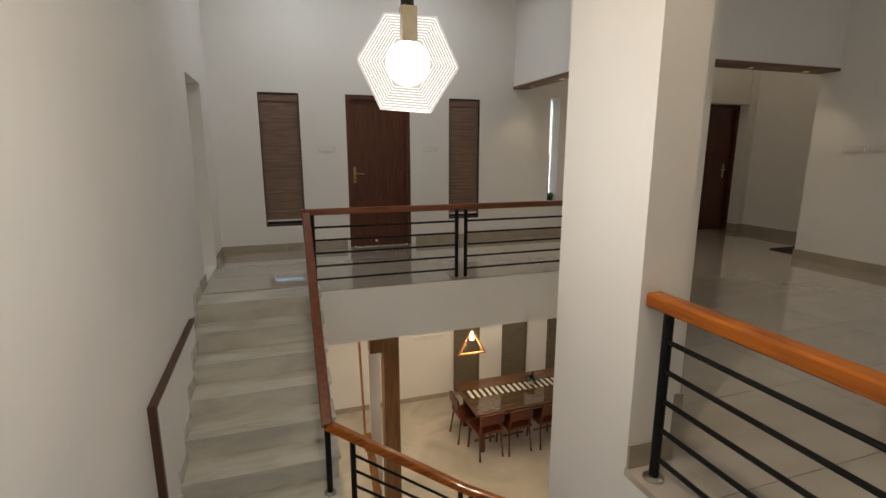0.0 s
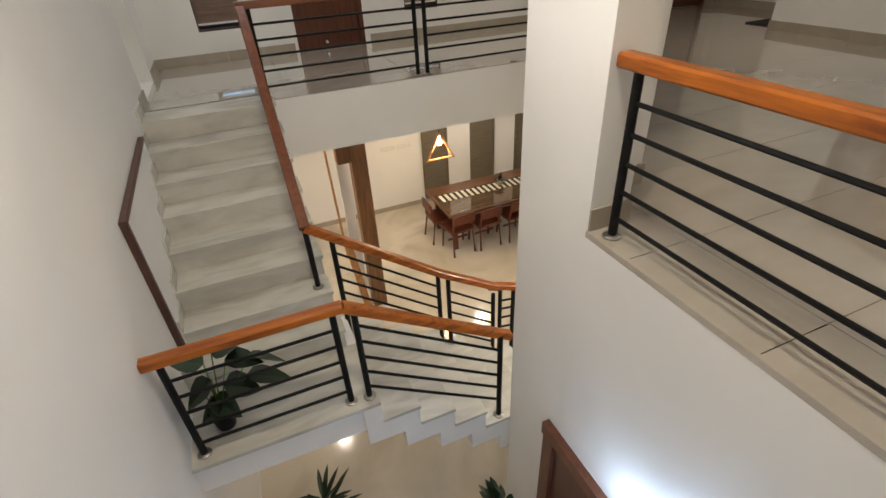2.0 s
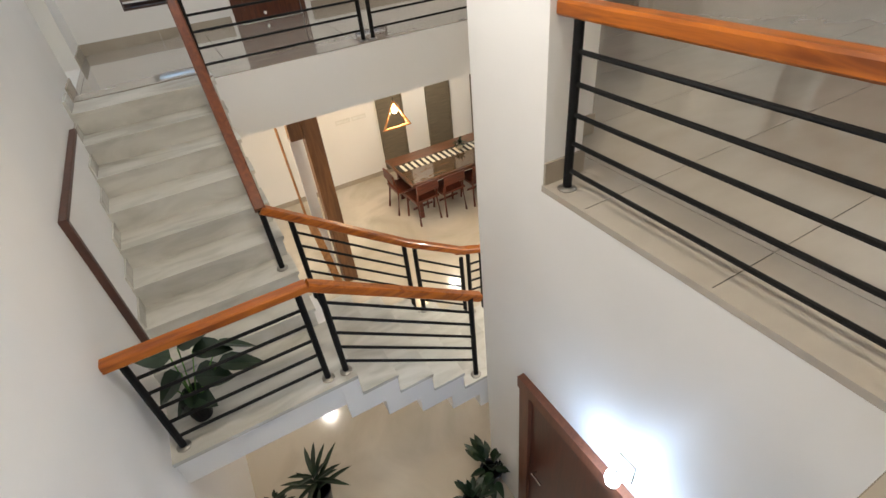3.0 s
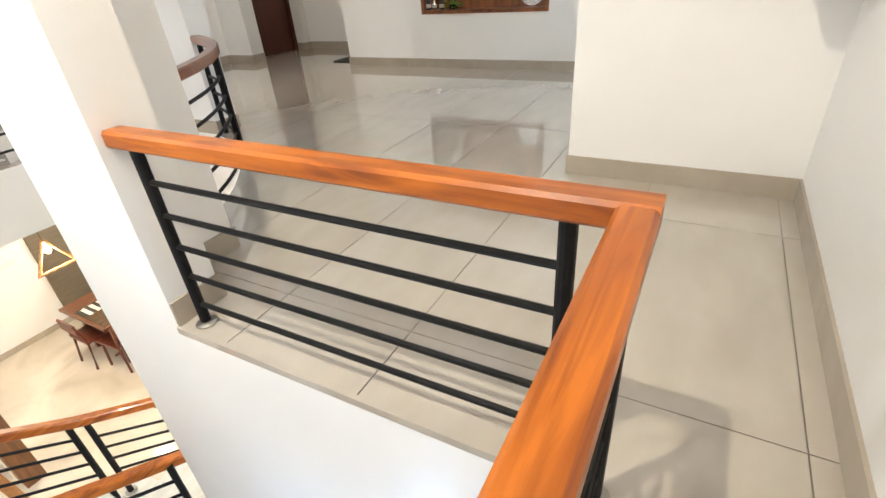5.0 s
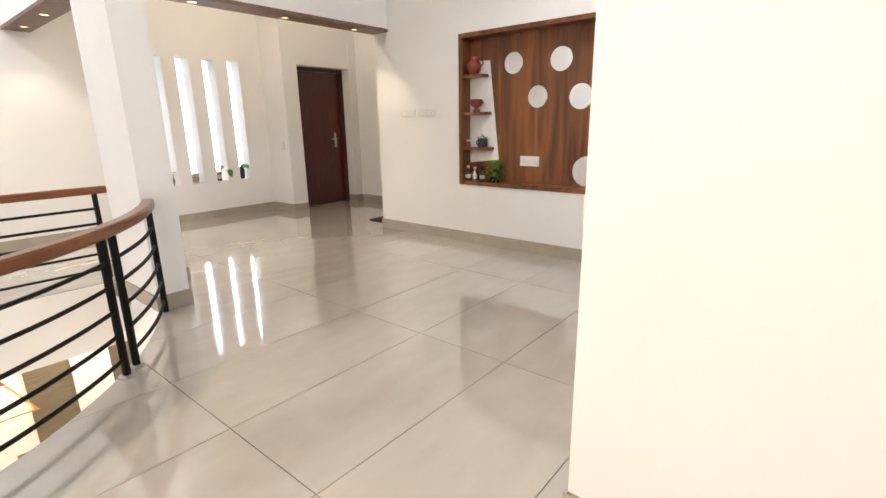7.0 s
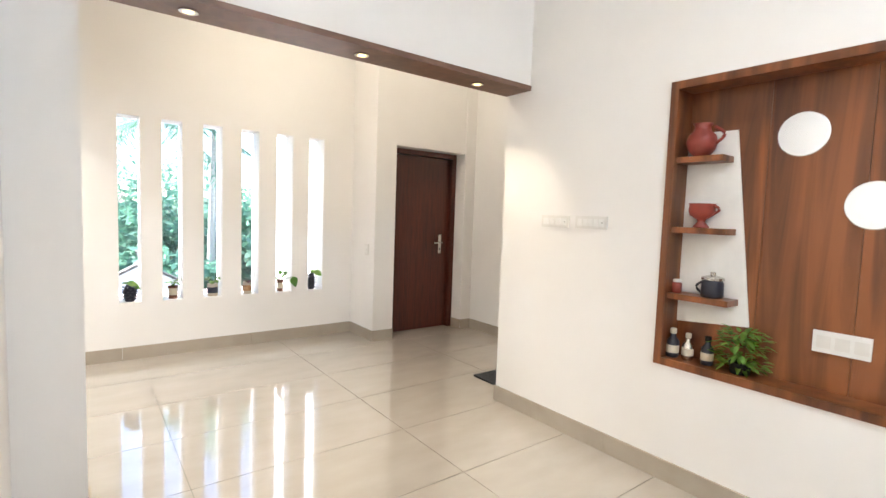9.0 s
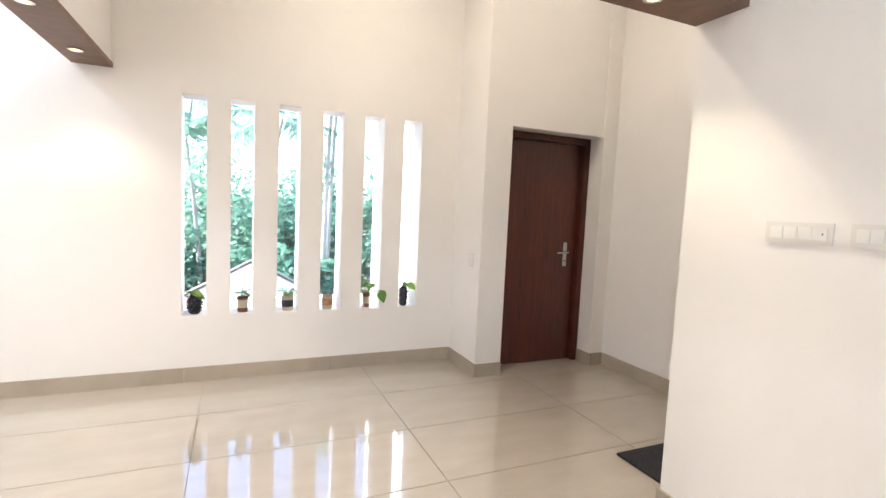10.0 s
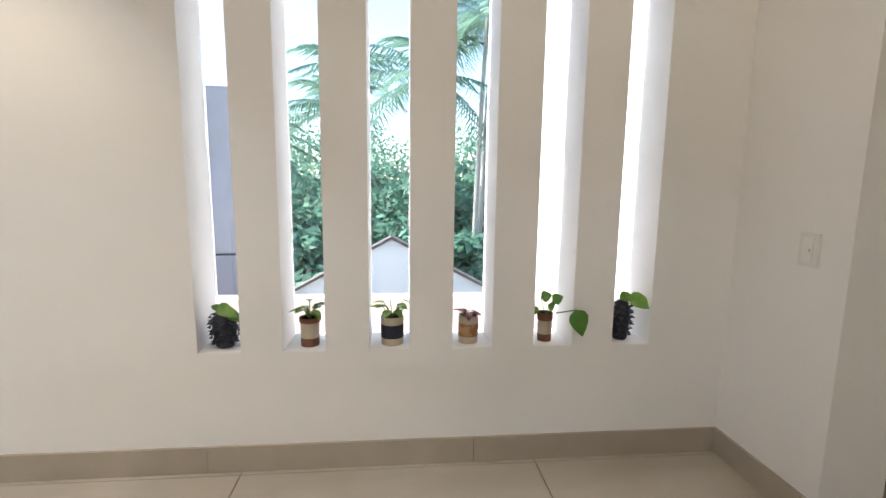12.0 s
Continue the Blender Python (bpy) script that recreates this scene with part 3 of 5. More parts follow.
def beam(x0, x1, y0, y1, spots, label):
    b = thing("wooden_beam", label, "beam", "wooden soffit beams")
    part("soffit", boxes((x0, x1, y0, y1, 2.208, 2.239)), M_BEAM, b)
    for x, y in spots:
        s = part("spotlight", lathe(bmesh.new(), [(0.024, 2.200), (0.040, 2.200), (0.040, 2.2075), (0.024, 2.2075)], (x, y, 0), 20, hollow=True), M_STEEL, b, "round recessed spotlight trim")
        part("lens", lathe(bmesh.new(), [(0.023, 2.201), (0.023, 2.2075)], (x, y, 0), 20), M_SPOTGLOW, s, "glowing warm lens")
    return b


beam(3.78, EX, 4.17, 4.41, BEAM_SPOTS[:3], "brown wooden soffit with three warm spotlights")
beam(3.39, 3.62, 4.40, NY, BEAM_SPOTS[3:], "brown wooden soffit with two warm spotlights")
# Discs for the ground floor lamps, the two added fill lamps included.
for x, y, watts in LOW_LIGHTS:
    d = thing("recessed_downlight", "round white ground floor ceiling light, two of four added as fill", "ceiling light", "ground floor ceiling lights")
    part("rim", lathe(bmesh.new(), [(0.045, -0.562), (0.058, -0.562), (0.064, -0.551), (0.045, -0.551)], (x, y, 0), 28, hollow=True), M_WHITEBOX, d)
    part("diffuser", lathe(bmesh.new(), [(0.044, -0.558), (0.044, -0.551)], (x, y, 0), 28), M_PANELGLOW, d, "glowing disc of a ceiling or added fill light")
# Fixtures drawn at the added fill lamps on the unseen ceiling.
for x, y, watts, tone in CEILING_FILLS:
    d = thing("ceiling_downlight", "unseen round ceiling light added as fill", "ceiling light", "ceiling downlights")
    part("rim", lathe(bmesh.new(), [(0.03, CEIL - 0.012), (0.045, CEIL - 0.012), (0.05, CEIL - 0.002), (0.03, CEIL - 0.002)], (x, y, 0), 24, hollow=True), M_WHITEBOX, d)
    part("diffuser", lathe(bmesh.new(), [(0.0295, CEIL - 0.008), (0.0295, CEIL - 0.002)], (x, y, 0), 24), glow("fill_disc_glow", (1.0, 0.97, 0.92), 3), d, "glowing disc of a ceiling or added fill light")

# ---- doors and windows ----
def lever(parent, x, y, z, side, mat, label):
    """A lever handle on a long plate, on a face that looks towards -y."""
    plate = part("handle_plate", rounded(boxes((x - 0.02, x + 0.02, y - 0.008, y, z - 0.11, z + 0.11)), 0.003), mat, parent, label)
    bm = tube(bmesh.new(), [(x, y - 0.005, z + 0.02), (x, y - 0.05, z + 0.02), (x + side * 0.03, y - 0.055, z + 0.02), (x + side * 0.12, y - 0.052, z + 0.015)], 0.009, 10)
    part("lever", bm, mat, plate)
    part("keyhole", lathe(bmesh.new(), [(0.008, 0), (0.008, 0.003), (0.004, 0.004)], n=12, m=pose(x, y - 0.008, z - 0.06, 90)), M_BLACK, plate)


def door(name, x0, x1, y, z0, z1, mat, handle_x, side, handle_mat, label, panels):
    d = tagged(new(name), label, "door", kind="structure")
    f = 0.055
    part("door_frame", boxes((x0, x0 + f, y - 0.05, y + 0.07, z0, z1), (x1 - f, x1, y - 0.05, y + 0.07, z0, z1), (x0 + f, x1 - f, y - 0.05, y + 0.07, z1 - f, z1)), mat, d)
    leaf = part("leaf", boxes((x0 + f + 0.004, x1 - f - 0.004, y, y + 0.04, z0 + 0.008, z1 - f - 0.004)), mat, d)
    for a, b in panels:
        bm = boxes((x0 + f + 0.09, x1 - f - 0.09, y - 0.007, y + 0.002, z0 + a, z0 + b))
        part("panel", rounded(bm, 0.006), mat, leaf)
    lever(leaf, handle_x, y, z0 + 1.0, side, handle_mat, "long lever handle plate")
    return d


M_BRASS = material("aged_brass", (0.42, 0.30, 0.15), 0.35, metal=1.0, scale=20)
d1 = door("door_1", D1[0], D1[1], NY + 0.06, 0.0, 2.05, M_DOOR2, D1[0] + 0.10, 1, M_BRASS, "closed walnut door with a brass lever on the gallery", [(0.12, 0.62), (0.76, 1.86)])
part("threshold", boxes((D1[0] + 0.08, D1[1] - 0.08, NY + 0.005, NY + 0.05, 0.001, 0.012)), M_STEEL, d1)
part("door_stop", lathe(bmesh.new(), [(0.014, 0), (0.014, 0.03), (0.018, 0.035), (0.012, 0.045)], n=14, m=pose(1.33, NY + 0.055, 0.075, 90)), M_WHITEBOX, d1, "white rubber door stop")
door("door_2", 6.43, 7.36, 6.46, 0.0, 2.06, M_DOOR, 7.18, -1, M_STEEL, "closed mahogany door with a steel lever in a white recess", [])
M_DOOR3 = material("reddish_teak_door", (0.16, 0.055, 0.028), 0.35, second=(0.09, 0.03, 0.016), scale=2.0, stretch=(14, 14, 1.1), contrast=(0.32, 0.70), distortion=1.3)
d3 = tagged(new("door_3"), "reddish teak doorway below the hall floor", "door", kind="structure")
XF = LX - 0.006
part("door_frame", rounded(boxes((XF - 0.05, XF, 0.78, 0.88, GF, -1.57), (XF - 0.05, XF, 1.59, 1.69, GF, -1.57), (XF - 0.052, XF, 0.76, 1.71, -1.57, -1.47)), 0.004), M_DOOR3, d3)
leaf3 = part("leaf", boxes((XF - 0.022, XF, 0.88, 1.59, GF + 0.01, -1.57)), M_DOOR, d3)
part("handle", tube(bmesh.new(), [(XF - 0.02, 1.51, GF + 1.0), (XF - 0.06, 1.51, GF + 1.0), (XF - 0.06, 1.41, GF + 1.0)], 0.008), M_STEEL, leaf3)


def blind_window(name, x0, x1, label):
    w = tagged(new(name), label, "window", kind="structure")
    z0, z1 = 0.344, 2.045
    yb = NY + 0.12
    part("window_frame", boxes((x0, x0 + 0.05, yb, yb + 0.06, z0, z1), (x1 - 0.05, x1, yb, yb + 0.06, z0, z1), (x0 + 0.05, x1 - 0.05, yb, yb + 0.06, z1 - 0.05, z1), (x0 + 0.05, x1 - 0.05, yb, yb + 0.06, z0, z0 + 0.05)), M_WINFRAME, w)
    pane = part("pane", boxes((x0 + 0.05, x1 - 0.05, yb + 0.025, yb + 0.031, z0 + 0.05, z1 - 0.05)), M_PANE, w)
    pane.visible_shadow = False
    part("window_sill", boxes((x0, x1, NY + 0.004, yb, z0, z0 + 0.02)), M_WINFRAME, w, "dark wooden sill")
    part("lining", boxes((x0, x0 + 0.012, NY + 0.004, yb, z0 + 0.02, z1), (x1 - 0.012, x1, NY + 0.004, yb, z0 + 0.02, z1), (x0 + 0.012, x1 - 0.012, NY + 0.004, yb, z1 - 0.012, z1)), M_WINFRAME, w)
    # roller blind of overlapping woven folds
    bm = bmesh.new()
    zt = z1 - 0.10
    prof = []
    zb = z0 + 0.085
    n = 60
    rnd = random.Random(int(x0 * 100))
    for i in range(n + 1):
        prof.append((NY + 0.035 + (rnd.uniform(0.001, 0.005) if i % 2 else 0.0), zt + (zb - zt) * (i + (rnd.uniform(-0.25, 0.25) if 0 < i < n else 0)) / n))
    for (ya, za), (yc, zc) in zip(prof, prof[1:]):
        f = bm.faces.new([bm.verts.new(p) for p in ((x0 + 0.016, ya, za), (x1 - 0.016, ya, za), (x1 - 0.016, yc, zc), (x0 + 0.016, yc, zc))])
        b = bm.faces.new([bm.verts.new(p) for p in ((x0 + 0.016, ya + 0.004, za), (x1 - 0.016, ya + 0.004, za), (x1 - 0.016, yc + 0.004, zc), (x0 + 0.016, yc + 0.004, zc))])
    blind = part("blind", bm, M_BLIND, w, "woven brown roller blind, drawn down")
    part("cassette", rounded(boxes((x0 + 0.014, x1 - 0.014, NY + 0.02, NY + 0.085, z1 - 0.10, z1 - 0.02)), 0.012), M_BLIND, w)
    part("bottom_bar", boxes((x0 + 0.016, x1 - 0.016, NY + 0.03, NY + 0.05, zb - 0.02, zb)), M_WHITEBOX, w, "white bottom bar")
    return w


blind_window("window_1", W1[0], W1[1], "narrow window with a drawn woven brown blind")
blind_window("window_2", W2[0], W2[1], "narrow window with a drawn woven brown blind")
for i, x in enumerate(SLITS):
    w = tagged(new("window_%d" % (i + 3)), "narrow glazed slit window in a deep white reveal", "window", kind="structure")
    p = part("pane", boxes((x + 0.001, x + SLIT_W - 0.001, NY + 0.215, NY + 0.221, SLIT_Z0 + 0.001, SLIT_Z1 - 0.001)), M_PANE, w)
    p.visible_shadow = False
    part("window_sill", boxes((x + 0.002, x + SLIT_W - 0.002, NY + 0.002, NY + 0.20, SLIT_Z0 + 0.0005, SLIT_Z0 + 0.004)), M_WALL, w)


# ---- switches ----
def switchboard(m, modules, label, w=0.22, h=0.075):
    """Local x along the plate, local y out of the wall towards -y."""
    s = thing("switchboard", label, "switch", "switchboards")
    s.matrix_world = m
    plate = part("plate", rounded(boxes((-w / 2, w / 2, -0.010, 0, -h / 2, h / 2)), 0.003), M_SWITCH, s)
    step = (w - 0.03) / modules
    for i in range(modules):
        a = -w / 2 + 0.015 + step * i
        part("rocker", rounded(boxes((a + 0.002, a + step - 0.002, -0.0135, -0.009, -h / 2 + 0.016, h / 2 - 0.016)), 0.002), M_WHITEBOX, s)
    part("indicator", boxes((w / 2 - 0.032, w / 2 - 0.026, -0.0142, -0.0130, -0.004, 0.004)), M_STEEL, s)


switchboard(pose(0.695, NY, 1.345, 0, 0, 0), 4, "white switchboard on the gallery wall", 0.22)
switchboard(pose(2.125, NY, 1.345, 0, 0, 0), 4, "white switchboard on the gallery wall", 0.20)
switchboard(pose(EX, 3.903, 1.338, 0, 0, -90), 4, "ivory switchboard on the wall beside the niche")
switchboard(pose(EX, 3.632, 1.340, 0, 0, -90), 5, "ivory switchboard on the wall beside the niche")
switchboard(pose(6.19, 6.40, 0.955, 0, 0, -90), 1, "small white switch on the pier", 0.075, 0.115)
for x in (2.38, 2.69):
    switchboard(pose(x, 8.349, -2.12), 5, "white switchboard on the dining room wall", 0.27)
cab = thing("wall_box", "white box cabinet high on the walkway wall", "cabinet")
part("body", rounded(boxes((3.13, 3.404, SY + 0.001, -0.35, 0.965, 1.46)), 0.006), M_WALL, cab)
part("lid", rounded(boxes((3.125, 3.404, -0.35, -0.343, 0.96, 1.465)), 0.003), M_WHITEBOX, cab)

# ---- display niche ----
n0, n1, nz0, nz1 = NICHE
niche = thing("display_niche", "recessed walnut display niche with round mirrors and shelves", "display niche")
fw = 0.04
part("frame_top", rounded(boxes((EX - 0.012, EX + 0.158, n0 + 0.001, n1 - 0.001, nz1 - fw, nz1 - 0.001)), 0.003), M_LAM, niche)
part("frame_bottom", rounded(boxes((EX - 0.012, EX + 0.158, n0 + 0.001, n1 - 0.001, nz0 + 0.001, nz0 + fw)), 0.003), M_LAM, niche)
part("frame_side", rounded(boxes((EX - 0.012, EX + 0.158, n0 + 0.001, n0 + fw, nz0 + fw, nz1 - fw)), 0.003), M_LAM, niche)
part("frame_side", rounded(boxes((EX - 0.012, EX + 0.158, n1 - fw, n1 - 0.001, nz0 + fw, nz1 - fw)), 0.003), M_LAM, niche)
BX = EX + 0.140
k = 4
pw = (n1 - n0 - 2 * fw) / k
for i in range(k):
    part("back_panel", boxes((BX, BX + 0.016, n0 + fw + pw * i + 0.001, n0 + fw + pw * (i + 1) - 0.001, nz0 + fw, nz1 - fw)), M_LAM, niche)
bm = bmesh.new()
front = [(3.166, 1.825), (2.915, 1.820), (2.80, 0.865), (3.166, 0.83)]
vs = [bm.verts.new((BX - d, y, z)) for d in (0.008, 0.0) for y, z in front]
bm.faces.new(vs[:4])
bm.faces.new(vs[4:][::-1])
for i in range(4):
    bm.faces.new((vs[i], vs[(i + 1) % 4], vs[4 + (i + 1) % 4], vs[4 + i]))
part("white_panel", bm, M_WHITEBOX, niche, "tapering white back panel behind the shelves")
SHELVES = [(1.692, 2.925), (1.336, 2.89), (0.992, 2.855)]
for z, y in SHELVES:
    part("shelf", rounded(boxes((EX + 0.012, BX - 0.009, y, n1 - fw, z - 0.03, z)), 0.002), M_LAM, niche)
for y, z, r in [(2.648, 1.772, 0.100), (2.158, 1.767, 0.106), (2.381, 1.456, 0.100), (1.957, 1.441, 0.110), (1.862, 0.79, 0.138)]:
    part("round_mirror", lathe(bmesh.new(), [(r, 0), (r, 0.005), (r - 0.004, 0.007)], n=40, m=pose(BX, y, z, 0, -90, 0)), M_MIRROR, niche, "round frameless mirror")
sock = thing("socket_plate", "white electrical socket plate on the walnut panel", "socket")
part("plate", rounded(boxes((BX - 0.012, BX - 0.0005, 2.345, 2.545, 0.818, 0.912)), 0.003), M_WHITEBOX, sock)
for a in (2.375, 2.44, 2.505):
    part("module", rounded(boxes((BX - 0.015, BX - 0.011, a - 0.025, a + 0.025, 0.838, 0.892)), 0.002), M_SWITCH, sock)


def jug(name, x, y, z, s, label, spout=True):
    t = thing(name, label, "pottery")
    prof = [(0.030, 0), (0.036, 0.004), (0.062, 0.035), (0.072, 0.07), (0.064, 0.105), (0.040, 0.13), (0.036, 0.15), (0.045, 0.165), (0.040, 0.165), (0.032, 0.15)]
    part("body", lathe(bmesh.new(), [(a * s, b * s) for a, b in prof], (x, y, z), 24), M_TERRA, t, smooth=True)
    arcp = [(x, y - (0.060 + 0.045 * math.sin(math.pi * i / 10)) * s, z + (0.06 + 0.085 * i / 10) * s) for i in range(11)]
    part("handle", tube(bmesh.new(), arcp, 0.008 * s, 8), M_TERRA, t)
    return t


jug("clay_jug", 6.275, 3.055, 1.692, 1.0, "round red clay jug with a side handle on a shelf")
cup = thing("clay_goblet", "red clay footed cup with a handle on a shelf", "pottery")
part("bowl", lathe(bmesh.new(), [(0.038, 0), (0.036, 0.008), (0.018, 0.03), (0.022, 0.042), (0.054, 0.062), (0.062, 0.085), (0.058, 0.115), (0.064, 0.122), (0.055, 0.122), (0.05, 0.10)], (6.275, 3.03, 1.336), 24), M_TERRA, cup, smooth=True)
part("handle", tube(bmesh.new(), [(6.275, 3.03 - 0.052 - 0.03 * math.sin(math.pi * i / 8), 1.336 + 0.07 + 0.045 * i / 8) for i in range(9)], 0.007), M_TERRA, cup)
ket = thing("small_kettle", "small black kettle with a steel lid on a shelf", "kettle")
part("body", lathe(bmesh.new(), [(0.048, 0), (0.052, 0.01), (0.050, 0.075), (0.042, 0.088)], (6.28, 2.955, 0.992), 20), M_BLUEBLACK, ket, smooth=True)
part("lid", lathe(bmesh.new(), [(0.052, 0.088), (0.052, 0.10), (0.012, 0.112), (0.014, 0.125), (0.006, 0.128)], (6.28, 2.955, 0.992), 20), M_STEEL, ket)
part("handle", tube(bmesh.new(), [(6.28, 2.955 + 0.048 + 0.03 * math.sin(math.pi * i / 8), 0.992 + 0.015 + 0.06 * i / 8) for i in range(9)], 0.006), M_BLUEBLACK, ket)
tub = thing("red_jar", "small red jar with a white lid on a shelf", "jar")
part("body", lathe(bmesh.new(), [(0.022, 0), (0.024, 0.004), (0.024, 0.05), (0.018, 0.056)], (6.265, 3.125, 0.992), 18), M_TERRA, tub, smooth=True)
part("lid", lathe(bmesh.new(), [(0.02, 0.056), (0.02, 0.07), (0.008, 0.072)], (6.265, 3.125, 0.992), 18), M_WHITEBOX, tub)


def bottle(x, y, body, cap, s, label):
    b = thing("bottle", label, "bottle", "bottles in the niche")
    z = nz0 + fw
    part("body", lathe(bmesh.new(), [(0.028 * s, 0), (0.031 * s, 0.006), (0.031 * s, 0.085 * s), (0.013 * s, 0.11 * s), (0.013 * s, 0.125 * s)], (x, y, z), 18), body, b, smooth=True)
    part("cap", lathe(bmesh.new(), [(0.016 * s, 0.125 * s), (0.016 * s, 0.15 * s), (0.01 * s, 0.153 * s)], (x, y, z), 16), cap, b)
    part("label_band", lathe(bmesh.new(), [(0.0318 * s, 0.025 * s), (0.0318 * s, 0.065 * s)], (x, y, z), 18), M_CREAM, b)


bottle(6.265, 3.125, M_BLUEBLACK, M_CREAM, 1.0, "dark bottle with a pale cap in the niche")
bottle(6.285, 3.055, M_STEEL, M_CREAM, 0.9, "grey bottle with a cream cap in the niche")
bottle(6.28, 2.955, M_BLUEBLACK, M_BLACK, 0.95, "squat black bottle in the niche")


# ---- plants ----
def leaf(bm, base, tip, width, up=(0, 0, 1), fold=0.25, droop=0.15, mi=0, heart=True):
    """A folded, drooping leaf from base to tip."""
    a, b = Vector(base), Vector(tip)
    d = b - a
    side = d.cross(Vector(up))
    if side.length < 1e-5:
        side = Vector((1, 0, 0))
    side.normalize()
    nn = side.cross(d).normalized()
    prof = [(0.0, 0.10), (0.12, 0.78), (0.3, 1.0), (0.55, 0.85), (0.8, 0.45), (1.0, 0.02)] if heart else [(0.0, 0.25), (0.2, 0.8), (0.45, 1.0), (0.7, 0.8), (0.88, 0.4), (1.0, 0.02)]
    rows = []
    for t, w in prof:
        c = a + d * t - Vector((0, 0, 1)) * d.length * droop * t * t
        h = side * width * 0.5 * w
        rows.append([bm.verts.new(c - h + nn * width * fold * w * 0.5), bm.verts.new(c), bm.verts.new(c + h + nn * width * fold * w * 0.5)])
    for r0, r1 in zip(rows, rows[1:]):
        for j in range(2):
            f = bm.faces.new((r0[j], r0[j + 1], r1[j + 1], r1[j]))
            f.material_index = mi


def stem(bm, a, b, r=0.0025, sag=0.0):
    a, b = Vector(a), Vector(b)
    tube(bm, [a, a.lerp(b, 0.5) + Vector((0, 0, sag)), b], r, 6)


def potted(x, y, z, parts, foliage, label, group=""):
    p = thing("potted_plant", label, "potted plant", group)
    for nm, profile, mat, lab in parts:
        part(nm, lathe(bmesh.new(), profile, (x, y, z), 22), mat, p, lab, smooth=False)
    foliage(p)
    return p


def bunch(x, y, z, n, reach, size, mat, seed, lift=0.6):
    def grow(p):
        rnd = random.Random(seed)
        bl, bs = bmesh.new(), bmesh.new()
        for i in range(n):
            a = 2 * math.pi * i / n + rnd.uniform(-0.4, 0.4)
            r = reach * rnd.uniform(0.45, 1.0)
            h = reach * lift * rnd.uniform(0.5, 1.3)
            b = Vector((x + r * 0.55 * math.cos(a), y + r * 0.55 * math.sin(a), z + h))
            e = b + Vector((math.cos(a), math.sin(a), rnd.uniform(-0.4, 0.3))).normalized() * size * rnd.uniform(0.8, 1.2)
            stem(bs, (x, y, z - 0.01), b)
            leaf(bl, b, e, size * 0.75)
        part("stem", bs, M_LEAFLIGHT if mat is M_LEAFLIGHT else M_LEAF, p)
        part("leaves", bl, mat, p)
    return grow


SZ = SLIT_Z0 + 0.004
PY = NY + 0.075


def slit_x(i, f):
    return SLITS[i] + SLIT_W * f


def ruffled(x, y, z, h, r, seed):
    """A dark vase covered with ragged scales."""
    rnd = random.Random(seed)
    bm = lathe(bmesh.new(), [(r * 0.62, 0), (r * 0.72, h * 0.04), (r * 0.9, h * 0.4), (r * 0.95, h * 0.7), (r * 0.6, h * 0.96), (r * 0.5, h)], (x, y, z), 20)
    for k in range(6):
        for i in range(8):
            a = 2 * math.pi * (i + 0.5 * (k % 2)) / 8 + rnd.uniform(-0.1, 0.1)
            zz = z + h * (0.15 + 0.14 * k)
            rr = r * (0.75 + 0.25 * math.sin(math.pi * min(1, (0.15 + 0.12 * k))))
            c = Vector((x + rr * math.cos(a), y + rr * math.sin(a), zz))
            o = Vector((math.cos(a), math.sin(a), -0.1)) * r * rnd.uniform(0.26, 0.5)
            tdir = Vector((-math.sin(a), math.cos(a), 0)) * r * 0.33
            v = [bm.verts.new(c - tdir + Vector((0, 0, h * 0.05))), bm.verts.new(c + tdir + Vector((0, 0, h * 0.05))), bm.verts.new(c + o), bm.verts.new(c + Vector((0, 0, -h * 0.04)))]
            bm.faces.new(v[:3])
            bm.faces.new((v[0], v[2], v[3]))
            bm.faces.new((v[1], v[3], v[2]))
    return bm


def vase_plant(i, f, h, r, tips, label, seed):
    x = slit_x(i, f)
    p = thing("potted_plant", label, "potted plant", "pots on the window sills")
    part("pot", ruffled(x, PY, SZ, h, r, seed), M_BLUEBLACK, p, "black pot with ragged scales")
    bl, bs = bmesh.new(), bmesh.new()
    for (bx, bz, tx, ty, tz, w) in tips:
        stem(bs, (x, PY, SZ + h * 0.9), (x + bx, PY - 0.02, SZ + h + bz))
        leaf(bl, (x + bx, PY - 0.02, SZ + h + bz), (x + tx, PY + ty, SZ + h + tz), w, up=(0, -0.8, 0.6), fold=0.15)
    part("stem", bs, M_LEAF, p)
    part("leaves", bl, M_LEAFLIGHT, p)


vase_plant(0, 0.50, 0.150, 0.050, [(-0.02, 0.02, 0.07, -0.06, 0.0, 0.055), (0.0, 0.01, 0.08, -0.02, -0.035, 0.05), (-0.01, 0.01, -0.06, 0.03, 0.02, 0.03)], "dark ragged pot with trailing leaves on the sill", 4)
vase_plant(5, 0.42, 0.175, 0.042, [(-0.02, 0.02, 0.05, -0.03, 0.015, 0.05), (0.02, 0.012, 0.12, -0.06, -0.012, 0.075)], "tall dark ragged pot with a drooping leaf on the sill", 9)
potted(slit_x(1, 0.56), PY, SZ, [("foot", [(0.036, 0), (0.037, 0.004), (0.037, 0.034)], M_BAND, ""), ("pot", [(0.036, 0.034), (0.037, 0.04), (0.039, 0.098)], M_CREAM, "cream ceramic body"), ("rim", [(0.041, 0.098), (0.042, 0.104), (0.042, 0.118), (0.036, 0.118), (0.035, 0.112)], M_BAND, ""), ("soil", [(0.035, 0.108), (0.034, 0.112)], M_SOIL, "")],
       bunch(slit_x(1, 0.56), PY, SZ + 0.115, 9, 0.075, 0.055, M_LEAFLIGHT, 11), "cream pot with brown bands and a bright leafy plant", "pots on the window sills")
